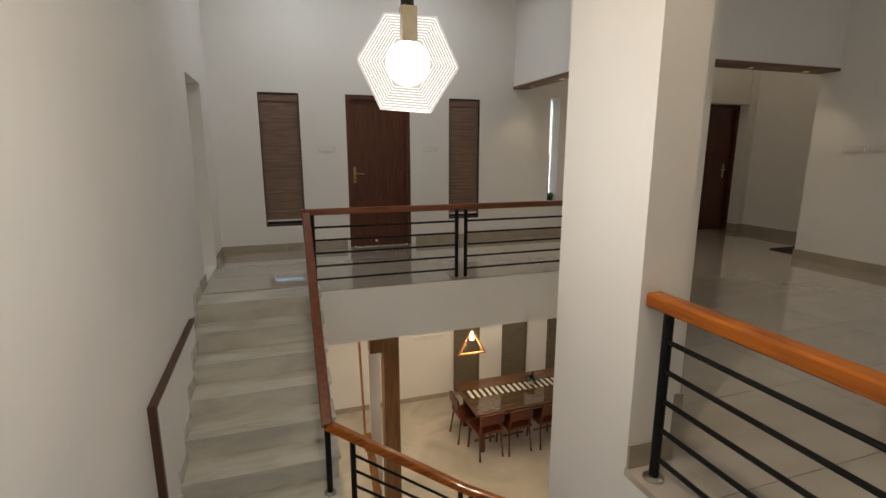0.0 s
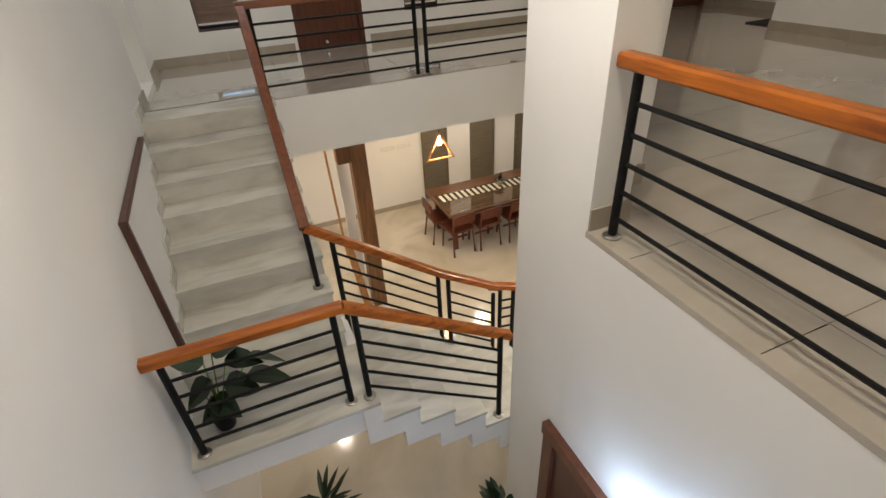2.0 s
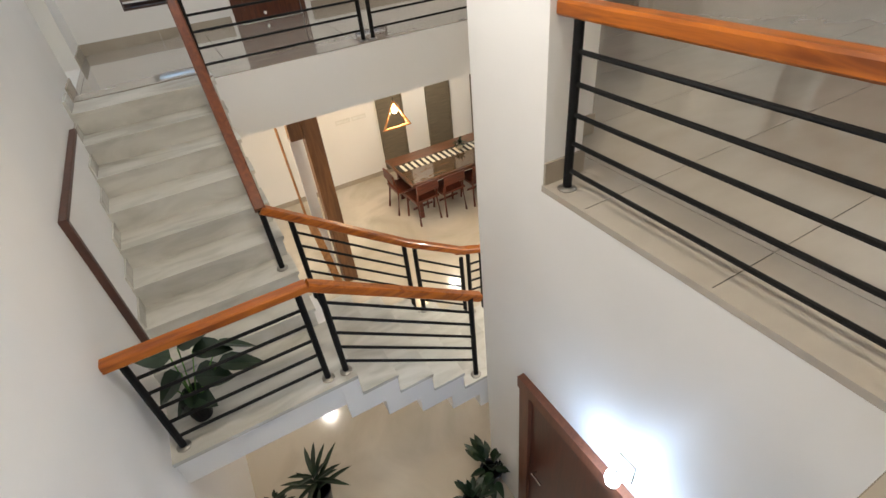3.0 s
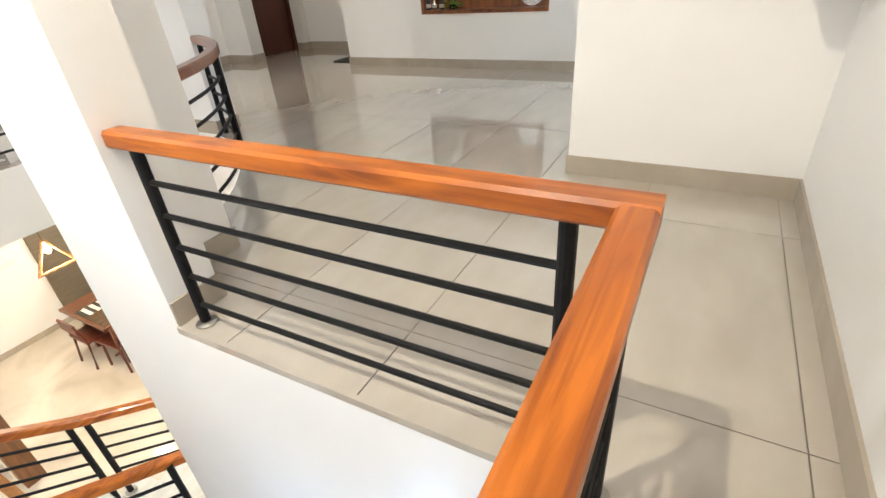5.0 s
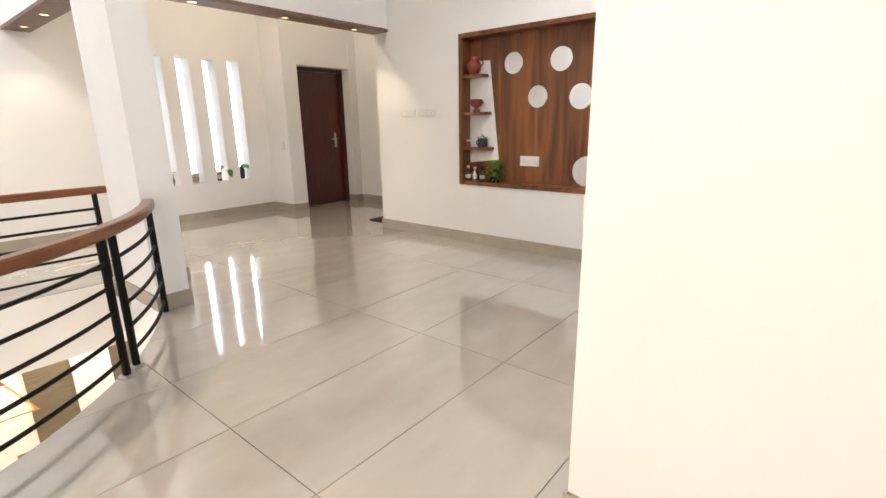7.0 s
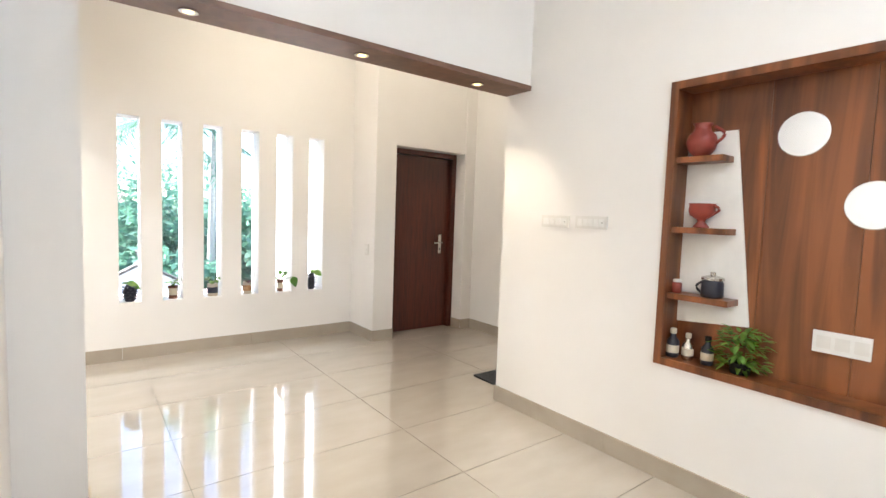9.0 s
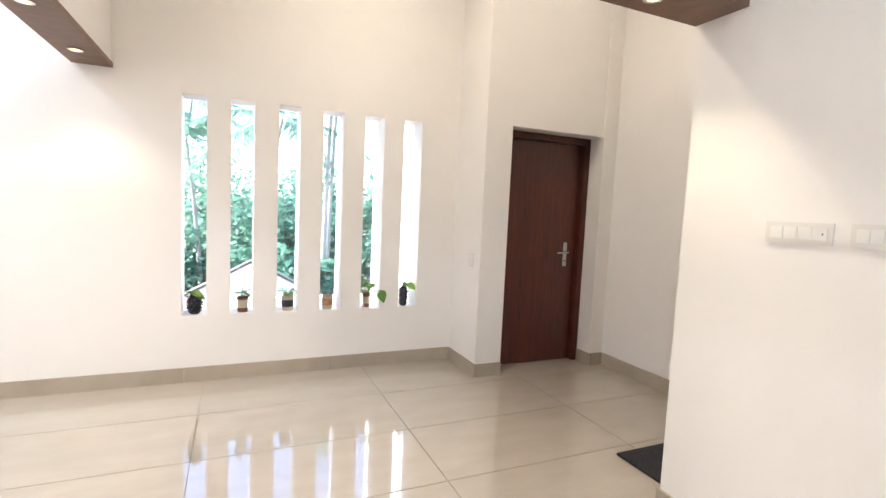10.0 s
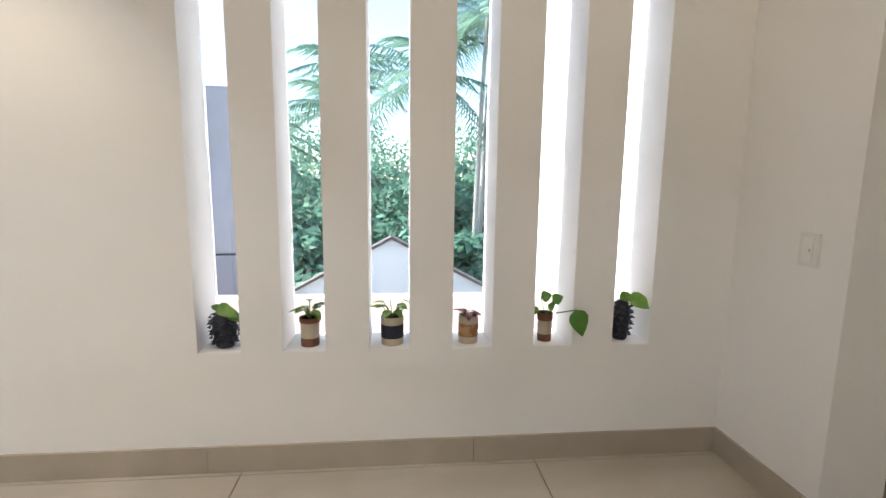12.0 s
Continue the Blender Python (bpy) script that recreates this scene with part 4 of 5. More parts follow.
potted(slit_x(2, 0.56), PY, SZ, [("foot", [(0.044, 0), (0.046, 0.003), (0.046, 0.030)], M_CREAM, ""), ("wrap", [(0.0465, 0.030), (0.047, 0.034), (0.047, 0.086)], M_NAVY, "navy blue wrap"), ("rim", [(0.046, 0.086), (0.047, 0.09), (0.047, 0.118), (0.041, 0.118), (0.040, 0.112)], M_CREAM, ""), ("soil", [(0.040, 0.106), (0.039, 0.112)], M_SOIL, "")],
       bunch(slit_x(2, 0.56), PY, SZ + 0.115, 10, 0.085, 0.055, M_LEAFLIGHT, 23), "white pot with a navy band and a leafy plant", "pots on the window sills")
potted(slit_x(3, 0.46), PY, SZ, [("foot", [(0.039, 0), (0.041, 0.003), (0.041, 0.030)], M_CREAM, ""), ("wrap", [(0.0415, 0.030), (0.0425, 0.034), (0.0425, 0.085)], M_TAN, "tan patterned wrap"), ("rim", [(0.0415, 0.085), (0.042, 0.089), (0.042, 0.116), (0.037, 0.116), (0.036, 0.11)], M_CREAM, ""), ("soil", [(0.036, 0.105), (0.035, 0.110)], M_SOIL, "")],
       bunch(slit_x(3, 0.46), PY, SZ + 0.112, 10, 0.05, 0.045, M_LEAFRED, 31, 0.35), "cream pot with a tan band and a reddish plant", "pots on the window sills")


def pothos(p):
    x, z = slit_x(4, 0.42), SZ + 0.12
    bl, bs = bmesh.new(), bmesh.new()
    for bx, bz, tx, tz, w, ty in ((-0.03, 0.075, 0.02, 0.085, 0.05, -0.02), (0.02, 0.06, 0.065, 0.08, 0.05, -0.03), (-0.04, 0.01, -0.075, 0.03, 0.04, -0.02), (0.03, 0.03, 0.0, 0.045, 0.045, -0.03), (0.10, 0.035, 0.13, -0.07, 0.085, -0.10)):
        stem(bs, (x, PY, z - 0.01), (x + bx, PY - 0.03 if bx < 0.08 else PY - 0.09, z + bz))
        leaf(bl, (x + bx, PY - 0.03 if bx < 0.08 else PY - 0.09, z + bz), (x + tx, PY + ty, z + tz), w, up=(0, -1, 0.3), fold=0.15, droop=0.05)
    part("stem", bs, M_LEAF, p)
    part("leaves", bl, M_LEAF, p)


potted(slit_x(4, 0.42), PY, SZ, [("foot", [(0.029, 0), (0.030, 0.003), (0.030, 0.032)], M_BAND, ""), ("pot", [(0.030, 0.032), (0.031, 0.09)], M_CREAM, "cream ceramic body"), ("rim", [(0.031, 0.09), (0.033, 0.094), (0.033, 0.122), (0.028, 0.122), (0.027, 0.116)], M_BAND, ""), ("soil", [(0.027, 0.11), (0.026, 0.116)], M_SOIL, "")], pothos, "slim banded pot with a trailing money plant", "pots on the window sills")
# fern in the niche
np_ = potted(6.275, 2.80, nz0 + fw, [("pot", [(0.04, 0), (0.042, 0.004), (0.05, 0.055), (0.046, 0.055), (0.045, 0.05)], M_BLACK, ""), ("soil", [(0.045, 0.042), (0.044, 0.05)], M_SOIL, "")],
             lambda p: None, "bushy green plant in a black pot in the niche")
bl = bmesh.new()
rnd = random.Random(5)
for i in range(190):
    a, h = rnd.uniform(0, 2 * math.pi), rnd.uniform(0.03, 0.21)
    r = rnd.uniform(0.02, 0.11) * (1.1 - 2.2 * abs(h - 0.11))
    c = Vector((6.275 + 0.55 * r * math.cos(a), 2.80 + r * math.sin(a), nz0 + fw + h))
    leaf(bl, c, c + Vector((0.5 * math.cos(a), math.sin(a), rnd.uniform(-0.5, 0.6))).normalized() * rnd.uniform(0.035, 0.06), 0.022)
part("leaves", bl, M_LEAFLIGHT, np_)
mat_ = thing("doormat", "dark charcoal doormat on the tile floor", "doormat")
part("mat", rounded(boxes((6.40, 7.0, 4.47, 4.86, 0.0005, 0.014)), 0.005), M_MAT, mat_)

# ---- hexagonal pendant ----
LXP, LYP, LZP, LR = 0.530, 1.69, 1.586, 0.164
pend = thing("pendant_lamp", "lit hexagonal acrylic pendant lamp with a wooden holder", "pendant lamp")
face = pose(LXP, LYP, LZP, 90, 0, -16)
M_ACRYL = glow("lit_acrylic", (1.0, 0.94, 0.88), 0.42)
M_RING = glow("lit_ring_edge", (0.96, 1.0, 0.98), 1.3)
M_BULB = glow("lit_led_disc", (1.0, 0.99, 0.97), 10.0)


def hexagon(r, turn=-4):
    return [(r * math.cos(math.radians(60 * i + turn)), r * math.sin(math.radians(60 * i + turn)) * 1.03) for i in range(6)]


part("plate", rounded(prism(bmesh.new(), hexagon(LR), -0.004, 0.004, face), 0.002), M_ACRYL, pend, "glowing clear acrylic hexagon")
for i in range(9):
    r1 = LR * (0.95 - 0.055 * i)
    bm = bmesh.new()
    o, q = hexagon(r1), hexagon(r1 - 0.0022)
    vo = [[bm.verts.new(face @ Vector((*p, z))) for p in h] for z in (0.0042, 0.0062) for h in (o, q)]
    for k in range(6):
        j = (k + 1) % 6
        bm.faces.new((vo[2][k], vo[2][j], vo[3][j], vo[3][k]))
        bm.faces.new((vo[0][k], vo[0][j], vo[2][j], vo[2][k]))
        bm.faces.new((vo[1][k], vo[1][j], vo[3][j], vo[3][k]))
    part("etched_line", bm, M_RING, pend)
part("ring", lathe(bmesh.new(), [(0.066, -0.012), (0.070, -0.012), (0.070, 0.014), (0.066, 0.014)], n=36, m=face, hollow=True), M_RING, pend, "pale green glowing ring")
part("led_disc", lathe(bmesh.new(), [(0.063, -0.010), (0.063, 0.012), (0.05, 0.016)], n=36, m=face), M_BULB, pend, "bright round light")
part("holder", rounded(boxes((LXP - 0.024, LXP + 0.024, LYP - 0.030, LYP + 0.014, LZP + 0.062, LZP + 0.165)), 0.006), M_CREAM, pend, "pale wooden holder")
part("cap", lathe(bmesh.new(), [(0.021, 0.165), (0.021, 0.195), (0.012, 0.20)], (LXP, LYP, LZP), 16), M_BLACK, pend)
part("cord", tube(bmesh.new(), [(LXP, LYP, LZP + 0.2), (LXP, LYP, CEIL)], 0.004, 8), M_BAND, pend)
lamp("pendant_bulb", "POINT", (LXP, LYP, LZP - 0.24), 12, (1.0, 0.98, 0.95), 0.07)

# ---- stair lamp, plants below ----
sc = thing("wall_sconce", "small lit white wall lamp beside the lower door", "wall lamp")
part("plate", rounded(boxes((XF - 0.012, XF, 0.80, 0.90, -1.40, -1.24)), 0.003), M_WHITEBOX, sc)
part("bulb", lathe(bmesh.new(), [(0.012, -0.06), (0.035, -0.04), (0.042, 0.0), (0.035, 0.03), (0.012, 0.05)], (XF - 0.09, 0.85, -1.32), 18), glow("cool_bulb", (0.70, 0.85, 1.0), 16), sc, "bright cool white bulb")
part("arm", tube(bmesh.new(), [(XF - 0.01, 0.85, -1.32), (XF - 0.05, 0.85, -1.29), (XF - 0.09, 0.85, -1.27)], 0.008), M_STEEL, sc)
lamp("sconce_lamp", "POINT", (XF - 0.16, 0.85, -1.32), 6.5, COOL, 0.05)


def floor_pot(x, y, z, r, h, mat, label):
    p = thing("floor_plant", label, "plant", "indoor plants")
    part("pot", lathe(bmesh.new(), [(r * 0.7, 0), (r * 0.74, 0.01), (r, h), (r * 1.04, h), (r * 1.04, h + 0.02), (r * 0.9, h + 0.02), (r * 0.88, h - 0.02)], (x, y, z), 24), mat, p)
    part("soil", lathe(bmesh.new(), [(r * 0.88, h - 0.04), (r * 0.86, h - 0.02)], (x, y, z), 24), M_SOIL, p)
    return p


rub = floor_pot(-0.47, 2.47, LAND, 0.075, 0.13, M_BLACK, "rubber plant with broad dark leaves in a black pot")
bl, bs = bmesh.new(), bmesh.new()
for i, (bx, by, bz, tx, ty, tz, w) in enumerate([(-0.04, 0.0, 0.30, -0.14, 0.02, 0.20, 0.10), (0.0, 0.05, 0.48, -0.14, 0.08, 0.60, 0.13), (0.05, 0.03, 0.55, 0.20, 0.05, 0.62, 0.12), (0.10, 0.0, 0.52, 0.24, -0.02, 0.47, 0.11), (0.16, 0.0, 0.35, 0.34, -0.02, 0.26, 0.10), (0.02, -0.02, 0.42, -0.10, -0.06, 0.34, 0.12), (0.06, -0.03, 0.36, 0.20, -0.04, 0.28, 0.14), (-0.02, 0.0, 0.25, 0.08, -0.05, 0.12, 0.11), (0.03, 0.0, 0.22, -0.09, -0.03, 0.13, 0.11), (0.20, 0.0, 0.50, 0.33, 0.03, 0.36, 0.06), (0.0, 0.0, 0.40, 0.02, 0.10, 0.30, 0.12)]):
    o = Vector((-0.47, 2.47, LAND))
    b, e = Vector((bx * 1.3, by * 1.3, bz * 1.0)), Vector((tx * 1.35, ty * 1.3, tz * 0.98))
    b.x, e.x = max(b.x, -0.16), max(e.x, -0.19)
    stem(bs, o + Vector((0, 0, 0.12)), o + b, 0.004)
    leaf(bl, o + b, o + e, w * 1.65, fold=0.2)
part("stem", bs, M_LEAF, rub)
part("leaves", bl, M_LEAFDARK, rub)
dr = floor_pot(-0.10, 2.72, GF, 0.10, 0.22, M_BLUEBLACK, "spiky dracaena with long pointed leaves")
bl = bmesh.new()
rnd = random.Random(8)
for i in range(22):
    a, e = rnd.uniform(0, 6.283), rnd.uniform(0.2, 1.2)
    L = rnd.uniform(0.26, 0.42)
    b = Vector((-0.10, 2.72, GF + 0.24 + 0.012 * i))
    leaf(bl, b, b + Vector((math.cos(a) * math.cos(e), math.sin(a) * math.cos(e), math.sin(e))) * L, 0.045, heart=False, droop=0.2)
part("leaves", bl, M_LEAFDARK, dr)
for x, y, s, seed in ((1.34, 2.06, 0.30, 3), (1.05, 1.90, 0.22, 4), (-0.50, 2.78, 0.16, 6)):
    bp = floor_pot(x, y, GF, 0.10, 0.2, M_BLUEBLACK, "bushy dark green plant in a dark pot")
    bl = bmesh.new()
    rnd = random.Random(seed)
    for i in range(34):
        a, e = rnd.uniform(0, 6.283), rnd.uniform(-0.1, 1.3)
        r0 = rnd.uniform(0.02, s * 0.6)
        dvec = Vector((math.cos(a) * math.cos(e), math.sin(a) * math.cos(e), math.sin(e)))
        b = Vector((x, y, GF + 0.24)) + dvec * r0
        leaf(bl, b, b + dvec * s * rnd.uniform(0.4, 0.7), 0.07 * s / 0.3)
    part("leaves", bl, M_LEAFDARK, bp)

# ---- dining room below ----
M_DINE = material("dark_dining_wood", (0.15, 0.032, 0.013), 0.3, second=(0.075, 0.016, 0.008), scale=2.0, stretch=(2, 10, 10), distortion=1.0, coat=0.2)
M_TOPGLASS = material("glossy_brown_tabletop", (0.10, 0.062, 0.034), 0.06, second=(0.06, 0.038, 0.022), scale=2.0, stretch=(1.5, 8, 8), distortion=1.0, coat=0.6)
M_STRIPE_D = material("black_runner_stripe", (0.02, 0.018, 0.016), 0.9, scale=40)
M_STRIPE_L = material("white_runner_stripe", (0.62, 0.58, 0.50), 0.9, scale=40)
M_TABLE = material("brown_table_wood", (0.14, 0.058, 0.026), 0.3, second=(0.08, 0.034, 0.017), scale=2.0, stretch=(1.5, 9, 9), distortion=1.0, coat=0.2)
TZ = GF + 0.75
tab = thing("dining_table", "long dark wooden dining table with a glossy top", "table")
part("tabletop", rounded(boxes((2.72, 4.95, 6.33, 7.43, TZ - 0.035, TZ)), 0.008), M_TABLE, tab)
part("glass_top", rounded(boxes((2.76, 4.91, 6.37, 7.12, TZ + 0.0002, TZ + 0.006)), 0.002), M_TOPGLASS, tab, "dark glossy glass sheet")
part("apron", boxes((2.85, 4.82, 6.45, 6.48, TZ - 0.13, TZ - 0.035), (2.85, 4.82, 7.28, 7.31, TZ - 0.13, TZ - 0.035)), M_DINE, tab)
for x in (2.85, 4.76):
    for y in (6.46, 7.24):
        part("leg", rounded(boxes((x, x + 0.07, y, y + 0.07, GF, TZ - 0.035)), 0.006), M_DINE, tab)
run = thing("table_runner", "black and white striped runner along the table", "table runner")
k = 40
for i in range(k):
    a = 2.78 + (4.9 - 2.78) * i / k
    part("stripe", boxes((a, a + (4.9 - 2.78) / k - 0.0005, 6.83, 7.08, TZ + 0.0065, TZ + 0.010)), M_STRIPE_L if i % 2 else M_STRIPE_D, run)


def dining_chair(m):
    c = thing("dining_chair", "dark red-brown wooden dining chair at the table", "chair", "chairs round the dining table")
    part("seat", rounded(boxes((-0.22, 0.22, -0.21, 0.21, 0.42, 0.455)), 0.01), M_DINE, c)
    for sx in (-1, 1):
        part("front_leg", tube(bmesh.new(), [(sx * 0.18, 0.17, 0.43), (sx * 0.20, 0.19, 0.0)], 0.018, 8), M_DINE, c)
        part("back_leg", tube(bmesh.new(), [(sx * 0.18, -0.245, 0.75), (sx * 0.18, -0.18, 0.43), (sx * 0.20, -0.24, 0.0)], 0.018, 8), M_DINE, c)
    part("backrest", rounded(boxes((-0.20, 0.20, -0.252, -0.228, 0.60, 0.765)), 0.008), M_DINE, c)
    part("stretcher", boxes((-0.185, 0.185, -0.01, 0.01, 0.20, 0.23)), M_DINE, c)
    c.matrix_world = m
    return c


ch = dining_chair(pose(2.93, 6.50, GF, 0, 0, 4))
for x in (3.42, 3.98, 4.52):
    copy_thing(ch, pose(x, 6.48, GF, 0, 0, random.uniform(-5, 5)))
copy_thing(ch, pose(2.82, 6.98, GF, 0, 0, -90))
tp = thing("table_plant", "small leafy plant standing on the dining table", "plant")
part("pot", lathe(bmesh.new(), [(0.05, 0), (0.07, 0.07), (0.06, 0.075)], (4.0, 7.0, TZ + 0.0105), 18), M_CREAM, tp)
bl = bmesh.new()
rnd = random.Random(77)
for i in range(40):
    a, e = rnd.uniform(0, 6.283), rnd.uniform(0, 1.4)
    dvec = Vector((math.cos(a) * math.cos(e), math.sin(a) * math.cos(e), math.sin(e)))
    b = Vector((4.0, 7.0, TZ + 0.08)) + dvec * rnd.uniform(0, 0.08)
    leaf(bl, b, b + dvec * 0.09, 0.05)
part("leaves", bl, M_LEAFDARK, tp)
M_GREYBLIND = material("grey_green_blind", (0.17, 0.14, 0.095), 0.85, second=(0.125, 0.10, 0.07), scale=3, stretch=(1, 1, 30), bump=0.2)
for i, (x0, x1) in enumerate(((3.08, 3.54), (4.10, 4.565), (5.115, 5.58))):
    w = tagged(new("window_%d" % (i + 9)), "tall dining window with a dark grey blind", "window", kind="structure")
    part("window_frame", boxes((x0 - 0.03, x0, 8.30, 8.349, -3.28, -1.05), (x1, x1 + 0.03, 8.30, 8.349, -3.28, -1.05), (x0, x1, 8.30, 8.349, -3.31, -3.28)), M_GREYBLIND, w)
    part("blind", boxes((x0, x1, 8.325, 8.345, -3.28, -1.05)), M_GREYBLIND, w)
skirt_low = tagged(new("baseboard_low"), "grey skirting in the dining room", "baseboard", kind="structure")
part("skirting", boxes((WX, 7.3, 8.336, 8.349, GF + 0.0005, GF + 0.09)), M_SKIRT, skirt_low)
tri = thing("triangle_pendant", "wooden triangular pendant lamp with a warm bulb", "pendant lamp")
px, py, pz = 2.68, 6.5, -1.32
M_OAK = material("pale_oak", (0.42, 0.20, 0.07), 0.4, second=(0.28, 0.12, 0.04), scale=6, stretch=(3, 3, 3))
part("frame", sweep(bmesh.new(), [(px, py, pz + 0.02), (px + 0.22, py, pz - 0.38), (px - 0.20, py, pz - 0.38), (px, py, pz + 0.02)], rail_section(0.03, 0.025), up=(0, 1, 0)), M_OAK, tri)
part("bulb", lathe(bmesh.new(), [(0.013, 0.0), (0.016, -0.03), (0.032, -0.07), (0.036, -0.10), (0.02, -0.13)], (px, py, pz - 0.03), 18), glow("warm_bulb", (1.0, 0.62, 0.24), 40), tri, "glowing warm bulb")
part("cord", tube(bmesh.new(), [(px, py, pz), (px, py, -0.55)], 0.004, 8), M_BLACK, tri)
lamp("dining_bulb", "POINT", (px, py, pz - 0.24), 17, (1.0, 0.70, 0.38), 0.06)
M_POST = material("brown_veneer_post", (0.23, 0.10, 0.035), 0.4, second=(0.14, 0.058, 0.022), scale=2, stretch=(10, 10, 1), distortion=1)
portal = thing("wooden_portal", "brown wooden post and lintel portal below the gallery", "portal")
part("post", rounded(boxes((1.165, 1.36, 5.62, 5.80, GF, -0.56)), 0.004), M_POST, portal)
part("lintel", boxes((1.0, 1.165, 5.64, 5.80, -1.12, -0.56)), M_POST, portal)
part("side_panel", boxes((1.02, 1.16, 5.90, 5.93, GF, -1.0)), M_WALL, portal)
oar = thing("wooden_oar", "slender wooden oar standing against the wall", "oar")
part("shaft", tube(bmesh.new(), [(0.93, 5.75, GF + 0.9), (0.90, 5.95, -0.60)], 0.016, 10), M_OAK, oar)
part("blade", sweep(bmesh.new(), [(0.93, 5.75, GF + 1.15), (0.96, 5.68, GF + 0.9), (1.0, 5.6, GF + 0.5), (1.05, 5.5, GF + 0.002)], [(-0.03, -0.008), (0.07, -0.008), (0.07, 0.008), (-0.03, 0.008)], up=(0, 1, 0)), M_OAK, oar)
bell = thing("ceiling_dome", "small dark dome hanging under the gallery", "dome")
part("dome", lathe(bmesh.new(), [(0.02, -0.17), (0.07, -0.14), (0.105, -0.05), (0.11, 0.0)], (0.70, 5.55, -0.551), 22), M_DARKWOOD, bell)

# ---- outside ----
M_GRASS = material("garden_ground", (0.06, 0.09, 0.03), 0.95, second=(0.10, 0.075, 0.045), scale=0.6, bump=0.5, bump_scale=8)
M_EXTWALL = material("exterior_white_paint", (0.78, 0.77, 0.76), 0.7, second=(0.70, 0.69, 0.68), scale=1.2, bump=0.1)
M_ROOFEDGE = material("weathered_roof_edge", (0.10, 0.085, 0.08), 0.8, second=(0.16, 0.13, 0.11), scale=5)
M_PINK = material("pale_pink_parapet", (0.62, 0.46, 0.40), 0.7, second=(0.55, 0.41, 0.36), scale=3)
M_SLATE = material("dark_grey_cladding", (0.19, 0.21, 0.26), 0.6, second=(0.15, 0.17, 0.21), scale=6, bump=0.2)
M_BARK = material("pale_palm_bark", (0.48, 0.44, 0.38), 0.9, second=(0.36, 0.32, 0.28), scale=3, stretch=(2, 2, 12), bump=0.5, bump_scale=30)
# Leaf colours are shifted pale and teal to carry the outdoor haze.
M_CANOPY = material("haze_tinted_foliage", (0.15, 0.30, 0.20), 0.55, second=(0.10, 0.22, 0.15), scale=2.0, island=0.35, translucent=0.45)
M_FROND = material("haze_tinted_frond", (0.18, 0.31, 0.22), 0.5, second=(0.13, 0.24, 0.17), scale=3.0, island=0.3, translucent=0.45)
GZ = GF - 0.3
gm = bmesh.new()
box(gm, -400, 400, NY + 2.0, 800, GZ - 0.2, GZ)
box(gm, -400, 400, -400, NY + 2.0, GZ - 0.2, GZ - 0.05)
tagged(part("ground", gm, M_GRASS), "green and brown garden ground", "ground", kind="structure")
house = thing("neighbour_house", "white gabled house with a dark roof edge", "house")
HY = 13.0
GABLE = [(3.0, GZ), (6.75, GZ), (6.75, -0.95), (4.70, 0.14), (3.0, -0.80)]


def gable_block(y0, y1, drop):
    """A block under a gable outline, its slopes lowered by drop."""
    bm = bmesh.new()
    fr = [bm.verts.new((x, y0, z - (drop if z > GZ else 0))) for x, z in GABLE]
    bk = [bm.verts.new((x, y1, z - (drop if z > GZ else 0))) for x, z in GABLE]
    bm.faces.new(fr)
    bm.faces.new(bk[::-1])
    for i in range(5):
        bm.faces.new((fr[i], fr[(i + 1) % 5], bk[(i + 1) % 5], bk[i]))
    return bm


part("gable_wall", gable_block(HY, HY + 0.2, 0.0), M_EXTWALL, house)
part("wall", gable_block(HY + 0.2, HY + 4.0, 0.85), M_EXTWALL, house)
for a, b in (((2.6, -0.985), (4.705, 0.165)), ((4.695, 0.165), (7.1, -1.11))):
    part("coping", sweep(bmesh.new(), [(a[0], HY + 0.09, a[1]), (b[0], HY + 0.09, b[1])], [(-0.13, -0.02), (0.14, -0.02), (0.14, 0.025), (-0.13, 0.025)]), M_ROOFEDGE, house)
    part("roof", sweep(bmesh.new(), [(a[0], HY + 2.1, a[1] - 0.82), (b[0], HY + 2.1, b[1] - 0.82)], [(-1.9, -0.02), (1.88, -0.02), (1.88, 0.03), (-1.9, 0.03)]), M_ROOFEDGE, house)
par = tagged(part("parapet", rounded(boxes((2.4, 6.19, 8.38, 8.52, -0.129, 0.30)), 0.01), M_PINK), "pale pink parapet wall outside the slits", "parapet", kind="structure")
tagged(part("wall_projecting", boxes((6.20, 6.42, NY + 0.25, 9.6, GZ, CEIL)), M_EXTWALL), "white projecting outside wall of the house", "wall", kind="structure")
tagged(part("exterior_pillar", boxes((3.10, 3.60, 8.9, 9.15, 0.55, 1.86), (2.9, 3.75, 8.86, 9.2, GF, 0.54)), [M_SLATE]), "dark grey clad pillar on the terrace", "pillar", kind="structure")


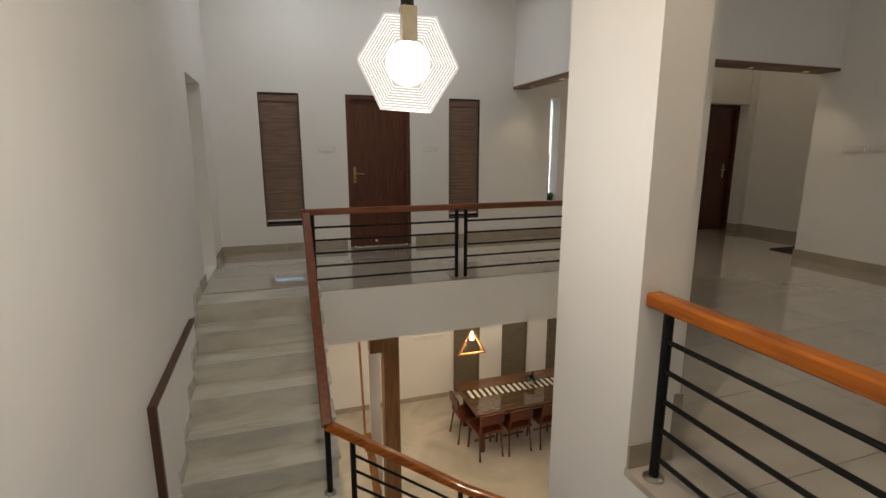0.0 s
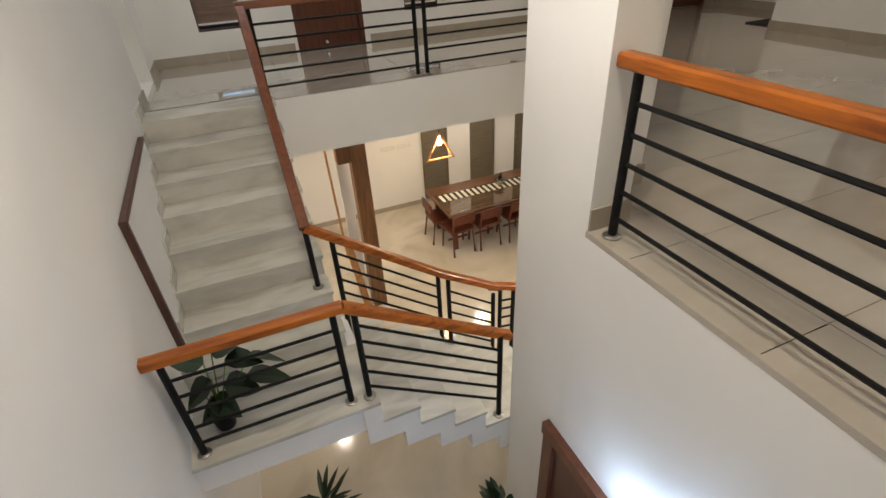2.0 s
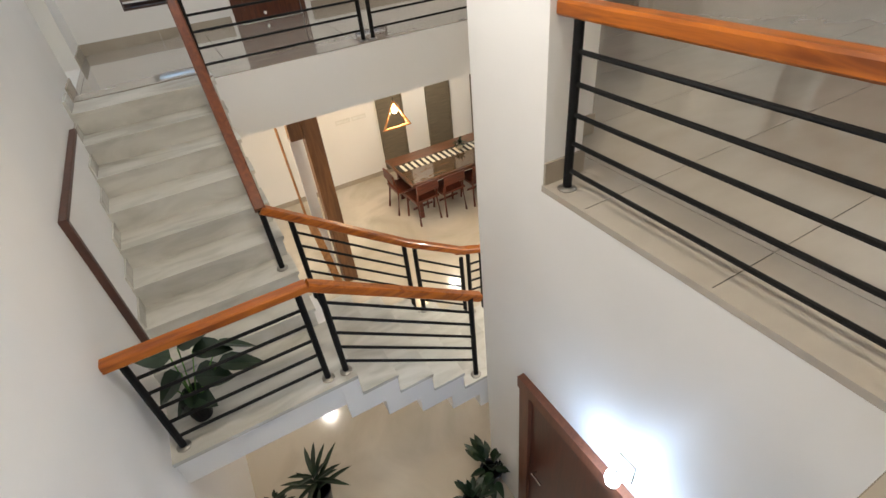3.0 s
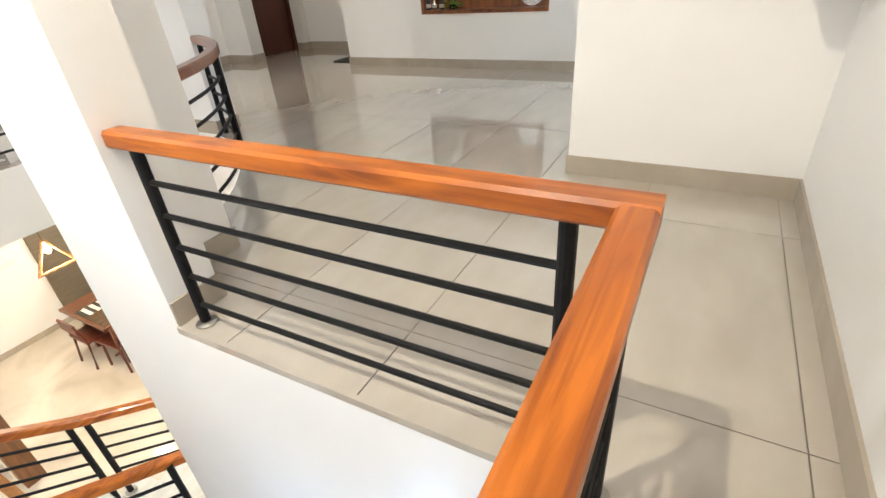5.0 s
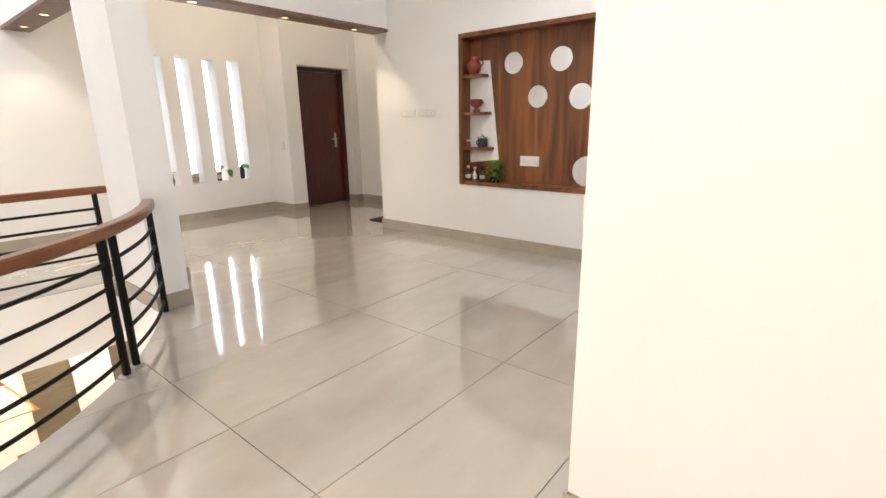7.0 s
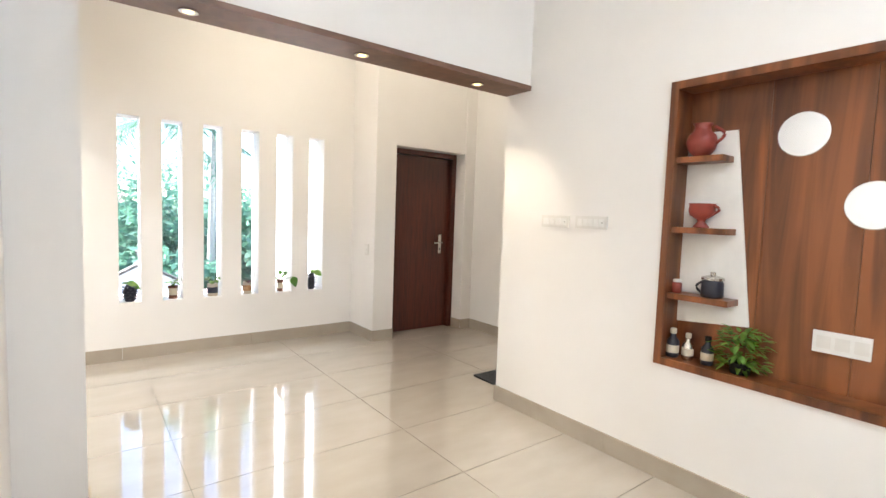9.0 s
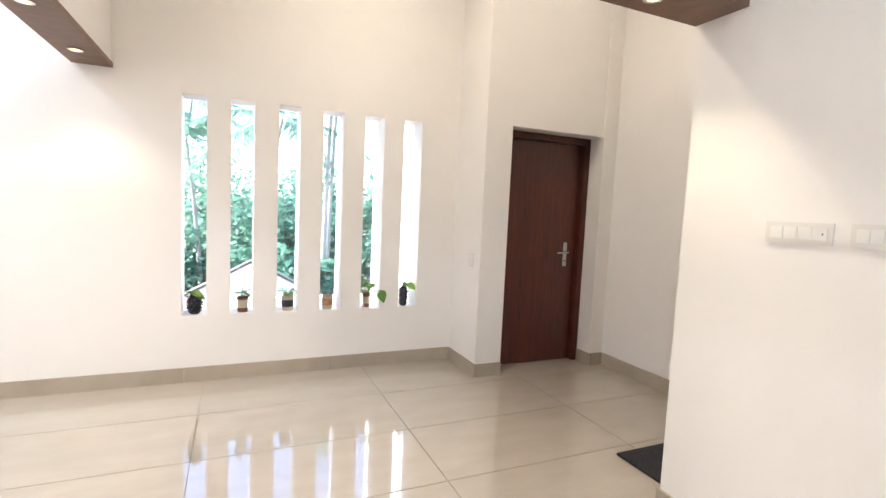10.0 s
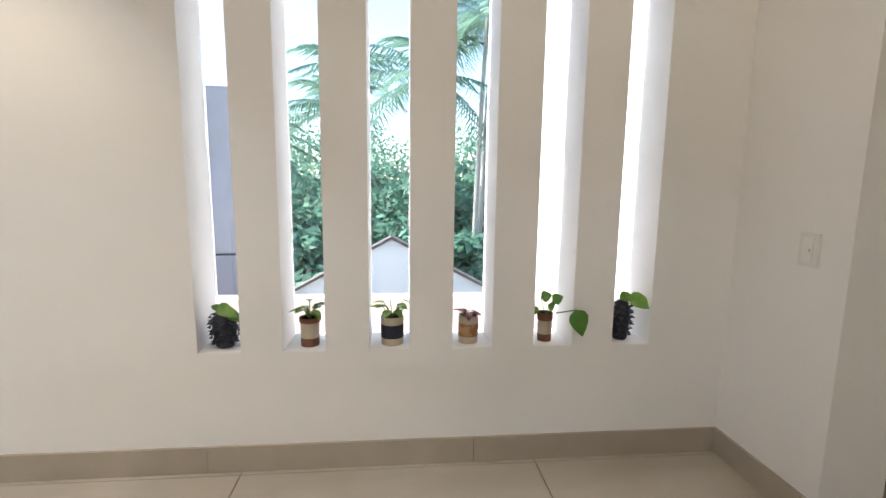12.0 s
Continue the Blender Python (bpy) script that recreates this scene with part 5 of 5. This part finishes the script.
def palm(x, y, h, lean, seed, size):
    rnd = random.Random(seed)
    t = thing("palm_tree", "tall slender coconut palm with drooping fronds", "tree", "coconut palms")
    pts, rings = [], 12
    for i in range(rings + 1):
        f = i / rings
        pts.append(Vector((x + lean * f * f, y, GZ + h * f)))
    bm = bmesh.new()
    prev = None
    for i, p in enumerate(pts):
        r = 0.095 * (1 - 0.45 * i / rings) * (1.35 if i == 0 else 1)
        ring = [bm.verts.new(p + Vector((r * math.cos(a), r * math.sin(a), 0))) for a in [2 * math.pi * k / 10 for k in range(10)]]
        if prev:
            for k in range(10):
                bm.faces.new((prev[k], prev[(k + 1) % 10], ring[(k + 1) % 10], ring[k]))
        prev = ring
    part("trunk", bm, M_BARK, t)
    top = pts[-1]
    bm = bmesh.new()
    for i in range(20):
        a, e = 2 * math.pi * i / 20 + rnd.uniform(-0.2, 0.2), rnd.uniform(-0.35, 1.1)
        L = size * rnd.uniform(0.8, 1.15)
        d = Vector((math.cos(a) * math.cos(e), math.sin(a) * math.cos(e), math.sin(e)))
        side = d.cross(Vector((0, 0, 1))).normalized()
        for k in range(26):
            f = 0.12 + 0.88 * k / 26
            c = top + d * L * f - Vector((0, 0, 1)) * L * 0.55 * f * f
            ll = size * 0.26 * math.sin(math.pi * min(1, f * 0.85 + 0.12)) + 0.05
            for sgn in (-1, 1):
                e2 = c + side * sgn * ll * 0.8 - Vector((0, 0, 1)) * ll * rnd.uniform(0.35, 0.8) + d * ll * 0.4
                w = d * 0.022 * size / 2
                bm.faces.new([bm.verts.new(q) for q in (c - w, c + w, e2)])
    part("crown", bm, M_FROND, t)


def broadleaf(x, y, h, r, seed, n=2600):
    rnd = random.Random(seed)
    t = thing("garden_tree", "dense green garden tree with an uneven crown", "tree", "garden trees")
    bm = bmesh.new()
    tube(bm, [(x, y, GZ), (x + 0.1, y, GZ + h * 0.3), (x - 0.05, y, GZ + h * 0.55)], 0.14, 8)
    for i in range(6):
        a = 2 * math.pi * i / 6
        tube(bm, [(x, y, GZ + h * (0.3 + 0.04 * i)), (x + 0.6 * r * math.cos(a), y + 0.6 * r * math.sin(a), GZ + h * (0.6 + 0.05 * i))], 0.05, 6)
    part("trunk", bm, M_BARK, t)
    bm = bmesh.new()
    clumps = [(Vector((x + rnd.gauss(0, 0.5) * r, y + rnd.gauss(0, 0.5) * r, GZ + h * rnd.uniform(0.35, 1.0))), r * rnd.uniform(0.25, 0.5)) for _ in range(22)]
    for i in range(n):
        c, cr = clumps[rnd.randrange(len(clumps))]
        p = c + Vector((rnd.gauss(0, 1), rnd.gauss(0, 1), rnd.gauss(0, 0.8))).normalized() * cr * rnd.uniform(0.5, 1.05)
        d = Vector((rnd.uniform(-1, 1), rnd.uniform(-1, 1), rnd.uniform(-1, 0.4))).normalized()
        s = d.cross(Vector((rnd.uniform(-1, 1), rnd.uniform(-1, 1), 1))).normalized()
        L = rnd.uniform(0.22, 0.46)
        bm.faces.new([bm.verts.new(q) for q in (p, p + d * L * 0.5 + s * L * 0.28, p + d * L, p + d * L * 0.5 - s * L * 0.28)])
    part("crown", bm, M_CANOPY, t)


palm(5.0, 18.5, 7.6, 0.7, 1, 3.0)
palm(3.4, 21.0, 7.0, -0.5, 2, 2.8)
palm(6.9, 18.0, 9.0, 0.25, 3, 2.6)
palm(7.3, 19.5, 9.5, 0.3, 4, 2.6)
palm(2.2, 25.0, 9.0, 0.6, 5, 3.2)
palm(1.2, 19.0, 6.0, -0.6, 6, 2.6)
for i, (x, y, h, r) in enumerate([(0.4, 20, 5.2, 2.2), (3.3, 23, 5.6, 2.4), (5.9, 22, 5.4, 2.3), (8.4, 24, 6.4, 2.8), (-3.0, 25, 6.2, 2.8), (6.6, 26, 6.6, 2.8), (2.2, 17.5, 3.9, 1.6), (6.4, 17.6, 4.2, 1.6), (10.5, 21, 6.6, 2.6), (-1.0, 30, 7.5, 3.2), (4.4, 31, 8.0, 3.4), (0.5, 42, 9.5, 5.0), (7.0, 40, 9.5, 5.0), (-6.0, 44, 10, 5.0), (13.0, 38, 9.5, 4.6)]):
    broadleaf(x, y, h * 0.80, r * 0.95, 40 + i)

# ---- floor tiles ----
for poly in tile_cells():
    bm = prism(bmesh.new(), poly, -0.010, 0.0)
    part("floor_tile", bm, M_TILE, floor)
